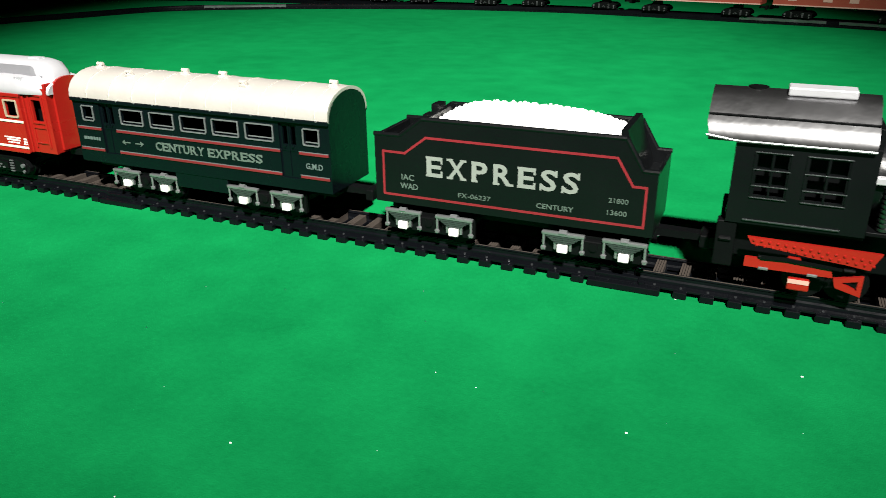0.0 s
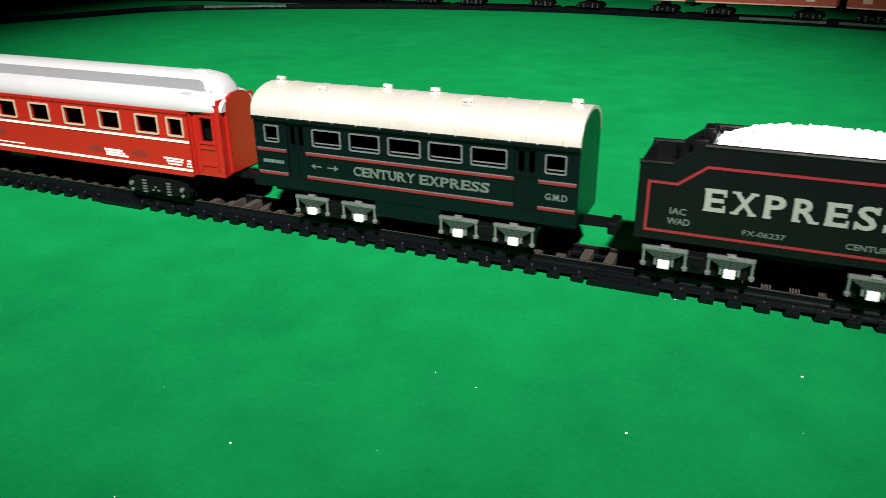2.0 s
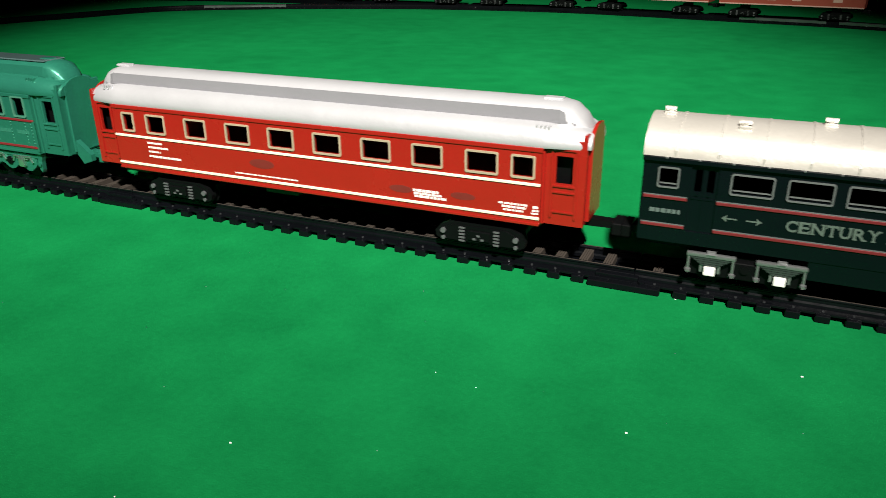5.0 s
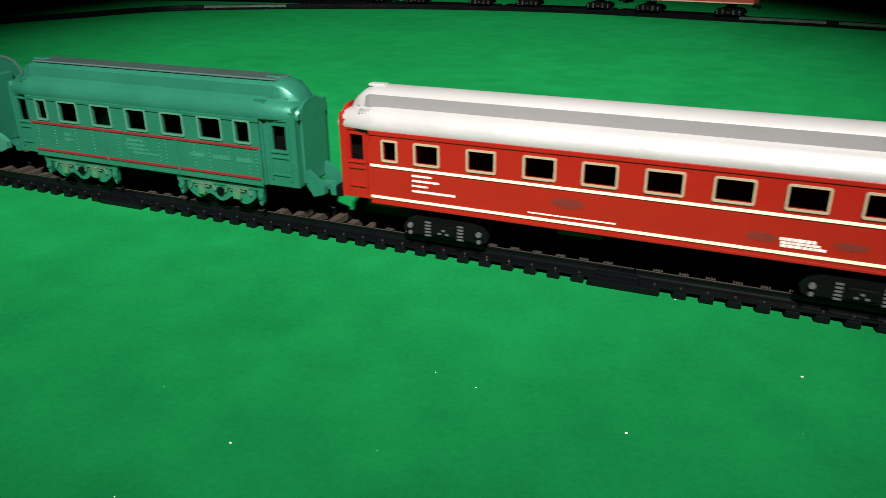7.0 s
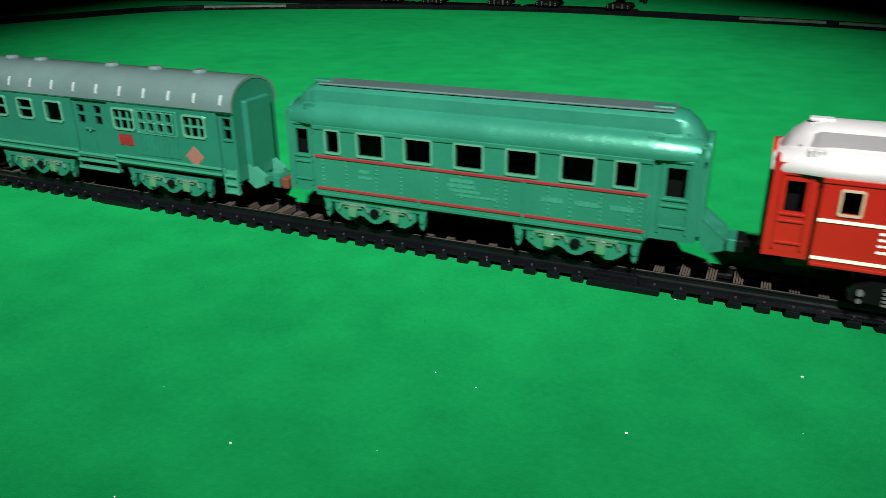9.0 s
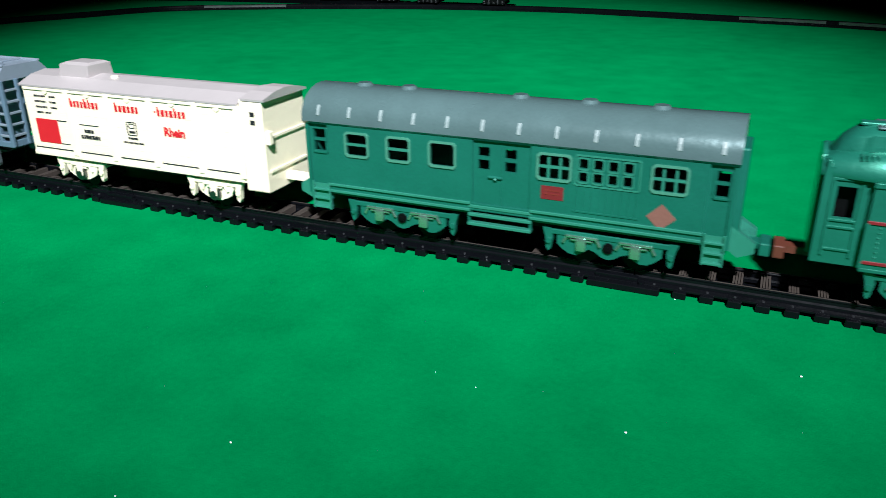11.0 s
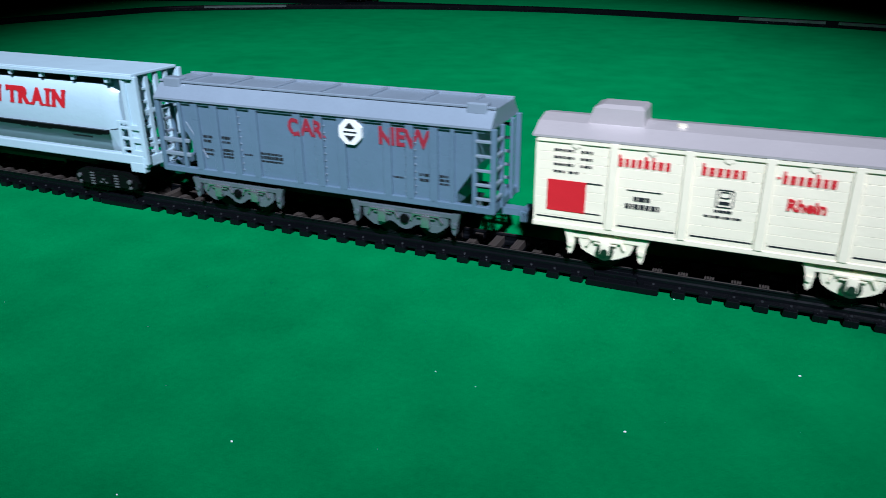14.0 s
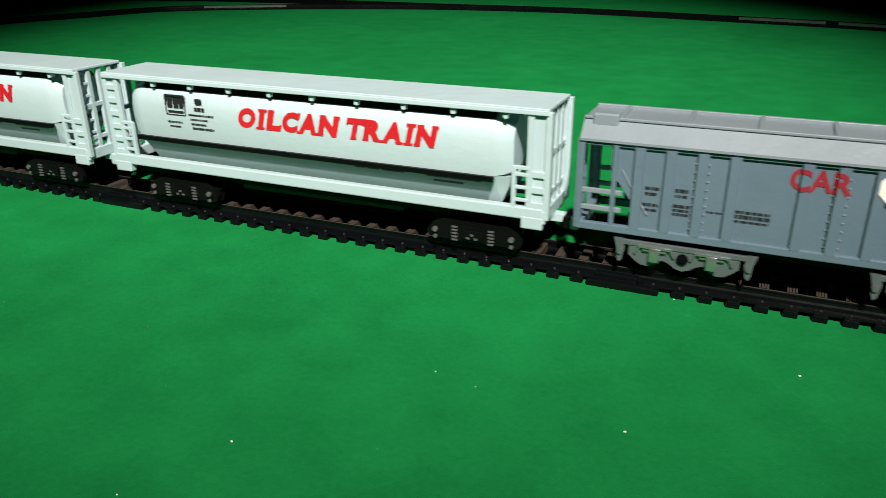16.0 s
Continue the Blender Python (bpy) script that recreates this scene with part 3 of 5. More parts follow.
# ---- tender ----
def build_tender():
    car = thing("tender", -93.5, "black tender lettered EXPRESS with red lining and white coal", "tender", "train cars")
    y = -17.0
    xz = [(-153.6, 25), (-33.5, 25), (-33.5, 51.3), (-39.3, 51.3), (-46.5, 63.2), (-131.3, 63.2), (-141.7, 55.4), (-153.6, 55.2)]
    for s in (-1, 1):
        bm = bm_new()
        prism_y(bm, xz, s * 15.4, s * 17.0)
        part("side_wall", bm, TENDER, car)
        bm = bm_new()            # rolled top edge
        top = [(-153.9, 55.2), (-141.5, 55.4), (-131.2, 63.2), (-46.4, 63.2), (-39.2, 51.3), (-33.2, 51.3)]
        for a, b in zip(top, top[1:]):
            rod(bm, (a[0], s * 16.4, a[1]), (b[0], s * 16.4, b[1]), 1.0, 8)
        part("rim", bm, TENDER, car, smooth=True)
    bm = bm_new()
    box(bm, -153.6, -152.0, -15.4, 15.4, 25, 55, 0.3)
    part("end_wall", bm, TENDER, car)
    bm = bm_new()
    box(bm, -35.1, -33.5, -15.4, 15.4, 25, 50, 0.3)
    part("end_wall", bm, TENDER, car)
    bm = bm_new()
    box(bm, -152, -35.1, -15.4, 15.4, 25, 27)
    box(bm, -152, -128, -15.4, 15.4, 46, 48)
    box(bm, -46, -35.1, -15.4, 15.4, 43, 46)
    box(bm, -130, -128.5, -15.4, 15.4, 46, 64, 0.3)
    prism_y(bm, [(-49, 46), (-40, 46), (-46.5, 66), (-49, 66)], -15.4, 15.4)
    part("deck", bm, TENDER, car)
    bm = bm_new()
    box(bm, -137, -131, -3.5, 3.5, 48, 62, 0.6)
    rod(bm, (-140, 2, 48), (-140, 2, 58), 3.0, 12)
    box(bm, -133.5, -129.5, -2, 6, 60, 66.5, 0.6)
    part("water_hatch", bm, TENDER, car, "black water hatch", smooth=True)
    bm = bm_new()                # heaped chips
    rnd = random.Random(4)
    nx, ny = 54, 20
    def heap(u, v):
        return 60.5 + 8.2 * (1 - (2 * u - 1) ** 4) * (1 - (2 * v - 1) ** 2) ** 0.8 * (0.82 + 0.18 * math.sin(2.2 * u + 0.8))
    g = [[bm.verts.new((-128 + 80 * i / nx, -15 + 30 * j / ny, heap(i / nx, j / ny) + rnd.uniform(-0.5, 0.5))) for j in range(ny + 1)] for i in range(nx + 1)]
    for i in range(nx):
        for j in range(ny):
            bm.faces.new((g[i][j], g[i + 1][j], g[i + 1][j + 1], g[i][j + 1]))
    for _ in range(420):
        u, v = rnd.random(), rnd.random()
        m = Matrix.Translation((-128 + 80 * u, -14.6 + 29.2 * v, heap(u, v) + 0.3)) @ Euler((rnd.random() * 6, rnd.random() * 6, 0)).to_matrix().to_4x4() \
            @ Matrix.Diagonal((rnd.uniform(0.8, 1.6), rnd.uniform(0.6, 1.2), rnd.uniform(0.6, 1.0), 1))
        bmesh.ops.create_icosphere(bm, subdivisions=1, radius=1.0, matrix=m)
    tagged(part("coal", bm, COAL, car, "heap of white coal chips"), kind="stuff")
    line = [(-149.5, 48.0), (-139.3, 47.9), (-129.3, 55.5), (-49.2, 55.5), (-42.5, 44.9), (-37.4, 44.9), (-37.4, 28.8), (-149.5, 28.8)]
    bm = bm_new()
    cen = Vector((-93, 42))
    for (a, b) in zip(line, line[1:] + line[:1]):
        a, b = Vector(a), Vector(b)
        d = (b - a).normalized()
        nr = Vector((-d.y, d.x)) * 0.5
        q = [a - d * 0.4 + nr, b + d * 0.4 + nr, b + d * 0.4 - nr, a - d * 0.4 - nr]
        prism_y(bm, [(v.x, v.y) for v in q], y - 0.18, y + 0.1)
    part("lining", bm, RED_TRIM, car, "thin red painted border line")
    slab_word("EXPRESS", -129.0, -63.5, 38.9, 47.7, y, LETTER, car, "white bold capital letter", 0.22, 0.36)
    lettering("IAC", -141.0, -135.0, 36.0, 38.6, y, PALE, car, bold=0.1)
    lettering("WAD", -141.6, -133.3, 32.0, 34.6, y, PALE, car, bold=0.1)
    lettering("FX-06237", -114.5, -100.0, 31.3, 33.3, y, PALE, car)
    lettering("CENTURY", -80.3, -65.0, 31.2, 33.4, y, PALE, car, bold=0.1)
    lettering("21800", -51.4, -43.8, 37.4, 39.4, y, PALE, car)
    lettering("13600", -51.6, -44.0, 32.4, 34.4, y, PALE, car)
    bm = bm_new()
    box(bm, -150, -37, -9, 9, 19.6, 25.2, 0.5)
    part("underframe", bm, BLACK, car)
    bogie_chrome(car, -150.7, -107.3)
    bogie_chrome(car, -78.5, -34.0)
    coupler(car, -33.5, 1, BLACK, 24)
    return car


# ---- dark green coach ----
def build_century():
    car = thing("passenger_coach", -253.0, "dark green coach lettered CENTURY EXPRESS with pearl cream roof", "coach", "train cars")
    y, z0, z1 = -17.0, 24.5, 58.8
    big = [(-298, -283.2), (-279, -263.9), (-260, -244.4), (-240.9, -225.4), (-221.8, -205.9)]
    small = [(-323.7, -315.8), (-190.2, -181.4)]
    doors = [(-311.8, -302.2), (-203.0, -193.4)]
    slots = [(a + o, a + o + 2.6, 45.5, 54.0) for a, _ in doors for o in (1.4, 5.8)]
    for s in (-1, 1):
        bm = bm_new()
        holes = [(a + 0.7, b - 0.7, 46.8, 53.6) for a, b in big + small] + [(a, b, 29.8, 55.5) for a, b in doors]
        wall_y(bm, -328.5, -177.0, z0, z1, holes, min(s * 17, s * 15.4), max(s * 17, s * 15.4))
        part("side_wall", bm, CENTURY, car)
        for a, b in doors:
            bm = bm_new()
            wall_y(bm, a, b, 29.8, 55.5, [h for h in slots if a <= h[0] < b], min(s * 16.2, s * 15.0), max(s * 16.2, s * 15.0))
            box(bm, a + 0.6, b - 0.6, s * 16.3 - 0.2, s * 16.3 + 0.2, 42.6, 43.4)
            box(bm, (a + b) / 2 - 0.25, (a + b) / 2 + 0.25, s * 16.3 - 0.2, s * 16.3 + 0.2, 29.8, 55.5)
            for e in (-2.2, 2.0):
                rod(bm, ((a + b) / 2 + e, s * 16.2, 44.6), ((a + b) / 2 + e, s * 16.9, 44.6), 0.45, 8)
            part("door", bm, CENTURY, car, "recessed double door with narrow windows")
    for a, b in big + small:
        bm = bm_new()
        ring_y(bm, a, b, 46.1, 54.2, 0.58, y - 0.5, y + 0.3)
        part("window_frame", bm, DULLSILVER, car, "thin silver window frame")
        bm = bm_new()
        box(bm, a + 0.9, b - 0.9, y + 0.6, y + 1.0, 47.4, 47.9)
        part("sash", bm, DULLSILVER, car)
    for x in (-328.5, -177.0):
        bm = bm_new()
        prism_x(bm, arch(17.0, 58.4, 10.6) + [(-17, 24.5), (17, 24.5)], x - 0.8, x + 0.8)
        part("end_wall", bm, CENTURY, car, smooth=False)
    bm = bm_new()
    box(bm, -327, -178, -15.4, 15.4, 24.5, 26.5)
    part("floor_plate", bm, BLACK, car)
    # deep skirt between the bogies
    for s in (-1, 1):
        bm = bm_new()
        box(bm, -268, -236, min(s * 16.6, s * 15), max(s * 16.6, s * 15), 17.0, 24.6, 0.3)
        part("skirt", bm, CENTURY, car)
    rf = roof_arch(car, -329.6, -176.2, 18.0, 58.2, 12.4, 1.4, CREAM, "pearl cream arched roof with raised ribs")
    bm = bm_new()
    box(bm, -329.6, -176.2, -18.3, -17.4, 56.3, 58.0, 0.2)
    box(bm, -329.6, -176.2, 17.4, 18.3, 56.3, 58.0, 0.2)
    part("gutter", bm, CENTURY, car, "dark gutter under the roof edge")
    for k in range(13):
        bm = bm_new()
        ball(bm, (-321 + k * 11.6, -18.3, 57.9), 0.5)
        part("gutter_stud", bm, CHROME, car, smooth=True)
    for i in range(10):
        x = -318 + i * 15.0
        bm = bm_new()
        o = arch(18.15, 58.2, 12.65, 20)
        n = [(a * 0.985, b - 0.4) for a, b in o][::-1]
        prism_x(bm, o + n, x - 0.4, x + 0.4)
        part("roof_rib", bm, CREAM, rf)
    for x, yy in ((-323.5, 0.0), (-296, -8.5), (-268, 0.5), (-245, 0.5), (-226, -9.0), (-182.5, 0.0)):
        zz = 58.2 + 12.4 * max(0.0, 1 - (yy / 18) ** 2) ** 0.42
        bm = bm_new()
        box(bm, x - 2.2, x + 2.2, yy - 1.5, yy + 1.5, zz - 0.6, zz + 0.7, 0.3)
        rod(bm, (x, yy, zz), (x, yy, zz + 1.6), 1.0, 8)
        rod(bm, (x - 2, yy, zz + 1.7), (x + 2, yy, zz + 1.7), 0.9, 8)
        part("vent", bm, CREAM, car, "small roof ventilator", smooth=True)
    rows = [(-328.3, -312.3), (-301.9, -203.0), (-192.6, -177.2)]
    for a, b in rows:
        for z in (42.3, 31.2):
            bm = bm_new()
            box(bm, a, b, y - 0.5, y + 0.1, z - 0.65, z + 0.65, 0.2)
            part("stripe", bm, DULLRED, car, "narrow dull red stripe")
            bm = bm_new()
            box(bm, a, b, y - 0.42, y + 0.1, z + 0.66, z + 0.95)
            part("stripe_edge", bm, DULLSILVER, car)
    slab_word("CENTURY", -277.5, -247.6, 34.9, 39.2, y, PALE, car, "pale green serif capital", 0.2, 0.16)
    slab_word("EXPRESS", -245.2, -213.6, 34.9, 39.2, y, PALE, car, "pale green serif capital", 0.2, 0.16)
    lettering("G.M.D", -189.6, -180.6, 35.2, 38.0, y, GREYPRINT, car, bold=0.15)
    bars([(-325.5, -314.2, 36.2, 37.8)], y, GREYPRINT, car)
    for x, sg in ((-296.5, -1), (-288.5, 1)):
        bm = bm_new()
        box(bm, x - 2.4, x + 2.4, y - 0.2, y + 0.1, 36.7, 37.2)
        prism_y(bm, [(x + sg * 3.0, 36.95), (x + sg * 1.0, 38.3), (x + sg * 1.4, 36.95), (x + sg * 1.0, 35.6)], y - 0.2, y + 0.1)
        part("arrow", bm, PALE, car, "small painted arrow")
    bm = bm_new()
    box(bm, -326, -180, -9, 9, 20.0, 24.5, 0.5)
    part("underframe", bm, BLACK, car)
    bogie_chrome(car, -310.8, -266.6)
    bogie_chrome(car, -237.4, -192.8)
    coupler(car, -177, 1, BLACK, 15)
    coupler(car, -328.5, -1, BLACK, 9)
    return car


# ---- clerestory coaches: the red one and the sea-green one ----
def clerestory_coach(name, label, x0, x1, v0, v1, big, zw, body, roof, roof_label, frame_mat, frame_label, band):
    car = thing(name, (x0 + x1) / 2, label, "coach", "train cars")
    zb, zt = 24.0, 56.0
    for s in (-1, 1):
        lo, hi = min(s * 17, s * 15.4), max(s * 17, s * 15.4)
        bm = bm_new()
        wall_y(bm, x0, x1, zb, zt, [(a + 0.8, b - 0.8, zw[0] + 0.8, zw[1] - 0.8) for a, b in big], lo, hi)
        part("side_wall", bm, body, car)
        for a, b, near in ((v0, x0, x0), (x1, v1, x1)):
            bm = bm_new()
            w = b - a
            wall_y(bm, a, b, zb, 59.5, [(a + w * 0.30, b - w * 0.30, 41.5, 53.0)], min(s * 14.2, s * 12.8), max(s * 14.2, s * 12.8))
            box(bm, a + w * 0.18, a + w * 0.24, s * 14.4 - 0.4, s * 14.4 + 0.4, 27, 56, 0.15)
            box(bm, b - w * 0.24, b - w * 0.18, s * 14.4 - 0.4, s * 14.4 + 0.4, 27, 56, 0.15)
            for z in (55.2, 40.2, 37.6, 29.2):
                box(bm, a + w * 0.18, b - w * 0.18, s * 14.4 - 0.4, s * 14.4 + 0.4, z, z + 0.9, 0.15)
            part("vestibule_door", bm, body, car, "recessed end door with a small window")
    for x, sg in ((v0, -1), (v1, 1)):
        bm = bm_new()
        box(bm, min(x, x - sg * 1.6), max(x, x - sg * 1.6), -14.2, 14.2, zb, 62, 0.4)
        part("end_wall", bm, body, car)
        bm = bm_new()
        yz = arch(10, 58, 6.5, 10) + [(-10, 25.5), (10, 25.5)]
        iz = [(a * 0.8, 25.5 + (b - 25.5) * 0.93) for a, b in yz]
        prism_x(bm, yz, min(x, x + sg * 1.4), max(x, x + sg * 1.4))
        part("gangway", bm, body, car, "raised gangway surround")
        bm = bm_new()
        xe = x0 if sg < 0 else x1
        box(bm, xe - 0.8, xe + 0.8, -15.4, 15.4, zb, zt, 0.2)
        part("bulkhead", bm, body, car)
        # black block added inside so the door windows look dark
        bm = bm_new()
        box(bm, min(xe, x) + 1.7, max(xe, x) - 1.7, -9, 9, zb + 2, 58)
        part("vestibule_core", bm, BLACK, car, "black block added to darken the vestibule windows")
    bm = bm_new()
    box(bm, v0 + 1, v1 - 1, -14.0, 14.0, zb, zb + 2)
    part("floor_plate", bm, BLACK, car)
    # lower roof: curved shoulders
    def shoulder(half, top, flat):
        n = 7
        r = [(half * 1.0, zt + 0.1), (half * 1.02, zt + 1.0)]
        for i in range(1, n + 1):
            t = i / n * math.pi / 2
            r.append((flat + (half * 1.02 - flat) * math.cos(t), zt + 0.8 + (top - zt - 0.8) * math.sin(t)))
        return r + [(-a, b) for a, b in r[::-1]]
    bm = bm_new()
    sec = []
    for x, half, top, flat in ((v0 - 1.2, 12.8, 61.5, 7.0), (v0 + 3, 14.3, 63.6, 8.5), (x0 - 0.5, 16.6, 65.0, 9.8), (x0 + 3, 16.8, 65.2, 9.9), (x1 - 3, 16.8, 65.2, 9.9),
                               (x1 + 0.5, 16.6, 65.0, 9.8), (v1 - 3, 14.3, 63.6, 8.5), (v1 + 1.2, 12.8, 61.5, 7.0)):
        sec.append([(x, a, b) for a, b in shoulder(half, top, flat)])
    loft(bm, sec)
    rf = part("roof", bm, roof, car, roof_label, smooth=True)
    bm = bm_new()
    def upper(half, top, base=64.0):
        r = [(half * 1.12, base), (half * 1.04, base + 1.6), (half, top - 2.6), (half * 0.86, top - 1.4), (half * 0.5, top - 0.3)]
        return r + [(0, top)] + [(-a, b) for a, b in r[::-1]]
    sec = []
    for x, half, top, base in ((v0 + 1, 5.5, 63.4, 59.5), (v0 + 4.5, 7.4, 68.2, 61), (v0 + 9, 8.8, 71.6, 63), (v0 + 14, 9.0, 72.7, 64), (v1 - 14, 9.0, 72.7, 64),
                               (v1 - 9, 8.8, 71.6, 63), (v1 - 4.5, 7.4, 68.2, 61), (v1 - 1, 5.5, 63.4, 59.5)):
        sec.append([(x, a, b) for a, b in upper(half, top, base)])
    loft(bm, sec)
    part("clerestory", bm, roof, rf, smooth=True)
    for s in (-1, 1):
        bm = bm_new()
        loft(bm, [[(x, s * a, b) for a, b in ((k * 9.85, 64.9), (k * 9.75, 66.4 - q), (k * 9.3, 70.1 - q), (k * 8.6, 70.2 - q), (k * 8.6, 64.9))]
                  for x, k, q in ((v0 + 6.5, 0.86, 3.2), (v0 + 13.0, 1.0, 0.0), (v1 - 13.0, 1.0, 0.0), (v1 - 6.5, 0.86, 3.2))])
        part("clerestory_side", bm, band, rf, "plain clerestory side band")
    for s in (-1, 1):
        bm = bm_new()
        box(bm, x0 - 0.4, x1 + 0.4, min(s * 16.8, s * 17.5), max(s * 16.8, s * 17.5), zt - 1.6, zt + 0.3, 0.25)
        part("cornice", bm, body, car)
    for x in (v0 + 13, v1 - 18):
        bm = bm_new()
        box(bm, x - 4, x + 4, -2.2, 2.2, 72.0, 73.3, 0.4)
        part("roof_hatch", bm, roof, rf)
        bm = bm_new()
        for i in range(4):
            box(bm, x - 3 + i * 1.6, x - 2.2 + i * 1.6, -14.4, -11.2, 62.6, 64.6, 0.1)
        part("roof_step", bm, roof, rf)
    windows(car, big, zw[0], zw[1], -17.0, frame_mat, 0.85, frame_label)
    bm = bm_new()
    box(bm, x0 + 2, x1 - 2, -9, 9, 19.5, 24.2, 0.5)
    part("underframe", bm, BLACK, car)
    return car


def build_red():
    big = [(a + 1.5, b + 1.5) for a, b in ((-588.4, -580.6), (-573.0, -561.0), (-549.0, -536.0), (-524.6, -510.8), (-500.6, -486.4), (-476.4, -461.8),
                                           (-451.8, -437.2), (-427.2, -412.8), (-402.8, -388.2), (-382.9, -372.6))]
    car = clerestory_coach("passenger_coach", "bright red coach with cream lines and silver clerestory roof", -592.6, -368.6, -609.0, -351.4, big, (43.0, 52.8),
                           RED, SILVER, "silver-grey clerestory roof", TAN, "tan window surround", BAND)
    y = -17.0
    for z in (40.9, 26.6):
        bm = bm_new()
        box(bm, -592.6, -368.8, y - 0.45, y + 0.1, z - 0.6, z + 0.6, 0.15)
        part("stripe", bm, IVORY, car, "cream painted line")
    bm = bm_new()
    box(bm, -592.6, -368.8, y - 0.6, y + 0.1, 23.4, 24.6, 0.2)
    part("sill", bm, RED, car)
    bars([(-572.5, -563, 37.8, 38.7), (-572.5, -560, 35.6, 36.5), (-572.5, -565, 33.4, 34.2), (-572.5, -552.5, 30.9, 31.9)], y, WHITE, car, label="small white print")
    bars([(-520, -484.5, 28.6, 29.2)], y, WHITE, car, label="small white print")
    bars([(-425.4, -413.5, 31.4, 32.6), (-425.0, -412.0, 30.2, 31.1), (-424.8, -409.6, 28.9, 29.9)], y, WHITE, car, label="small white print")
    bars([(-386.3, -373.5, 31.2, 32.0), (-384.8, -374.5, 29.8, 30.7), (-384.2, -375.5, 28.4, 29.2)], y, WHITE, car, label="small white print")
    bars([(-371.6, -369.4, 30.8, 31.8), (-371.8, -369.2, 29.4, 30.2), (-372.2, -369.2, 28.2, 28.9)], y, WHITE, car, label="small white print")
    for a, b, c, d in ((-511, -497, 32.5, 37.0), (-437, -425.8, 30.0, 33.4), (-408.0, -396.6, 30.4, 33.6)):
        bm = bm_new()
        n = 14
        prism_y(bm, [((a + b) / 2 + (b - a) / 2 * math.cos(2 * math.pi * i / n), (c + d) / 2 + (d - c) / 2 * math.sin(2 * math.pi * i / n)) for i in range(n)], y - 0.08, y + 0.1)
        part("emblem", bm, WORN, car, "worn brownish oval emblem")
    bm = bm_new()
    box(bm, -510, -491, -8, 8, 17.5, 20, 0.4)
    part("battery_box", bm, OLIVE, car, "dark olive underfloor box")
    bm = bm_new()
    box(bm, -600, -583, -8, 8, 18.5, 22, 0.4)
    part("battery_box", bm, OLIVE, car, "dark olive underfloor box")
    bogie_black(car, -578.4, -538.0)
    bogie_black(car, -416.0, -374.6)
    coupler(car, -351.4, 1, BLACK, 14)
    coupler(car, -609, -1, BLACK, 10)
    return car


def build_green():
    big = [(-793.4, -785.2), (-777.3, -763.4), (-754.3, -740.7), (-731.2, -717.6), (-708.6, -694.5), (-685.9, -671.6), (-664.8, -655.2)]
    car = clerestory_coach("passenger_coach", "sea-green plastic coach with red lines and clerestory roof", -799.2, -650.8, -815.0, -632.5, big, (43.6, 55.0),
                           GREEN, GREEN, "sea-green clerestory roof, grey on top", FRAME_GREEN, "pale raised window surround", GREEN)
    y = -17.0
    # grey strip puts the sheen along the roof top into the colour
    bm = bm_new()
    box(bm, -801, -646, -7.2, 7.2, 72.0, 72.9, 0.5)
    part("roof_board", bm, GREEN_ROOF, car, "grey strip for the sheen on top of the roof")
    for z in (42.1, 27.3):
        bm = bm_new()
        box(bm, -799.2, -650.9, y - 0.5, y + 0.1, z - 0.6, z + 0.6, 0.15)
        part("stripe", bm, RED_TRIM, car, "narrow red stripe")
    for x in (-747.5, -700.5, -799.0, -651.2):
        bm = bm_new()
        box(bm, x - 0.7, x + 0.7, y - 0.5, y + 0.1, 25, 42, 0.15)
        part("post", bm, GREEN, car)
    # paler green on rivets and raised letters stands in for their glint
    bm = bm_new()
    for x in (-795, -783, -768, -756, -739, -728, -712, -708, -690, -681, -669, -658, -653.5):
        for k in range(7):
            rod(bm, (x, y + 0.1, 29.5 + k * 1.8), (x, y - 0.35, 29.5 + k * 1.8), 0.5, 6, 0.22)
    tagged(part("rivets", bm, GREEN_PALE, car, "rows of moulded rivets, glint put into their pale green"), kind="stuff")
    bars([(-733, -722, 37.8, 39.4), (-734, -721, 35.6, 37.0), (-733, -719, 33.6, 34.8), (-730, -712, 31.8, 32.8)], y, GREEN_PALE, car, label="embossed raised lettering, glint put into its pale green")
    bars([(-693.0, -684, 34.4, 36.4), (-679, -669.5, 34.4, 36.4), (-665, -656, 34.4, 36.4)], y, GREEN_PALE, car, label="embossed raised lettering, glint put into its pale green")
    bars([(-776.5, -771, 36.4, 38), (-777, -770, 33.8, 35.2)], y, GREEN_PALE, car, label="embossed raised lettering, glint put into its pale green")
    bm = bm_new()
    box(bm, -799.2, -650.9, y - 0.3, y + 0.1, 23.6, 25.0, 0.2)
    part("sill", bm, GREEN, car)
    bogie_cast(car, -797.0, -744.0, GREEN)
    bogie_cast(car, -705.0, -651.6, GREEN)
    coupler(car, -632.5, 1, GREEN, 15)
    coupler(car, -815, -1, RUST, 12)
    for s in (-1, 1):
        bm = bm_new()
        prism_y(bm, [(-631.5, 24), (-631.5, 32), (-622, 24.5), (-622, 21), (-628, 19)], s * 8 - 1.5, s * 8 + 1.5)
        part("buffer_bracket", bm, GREEN, car)
    return car


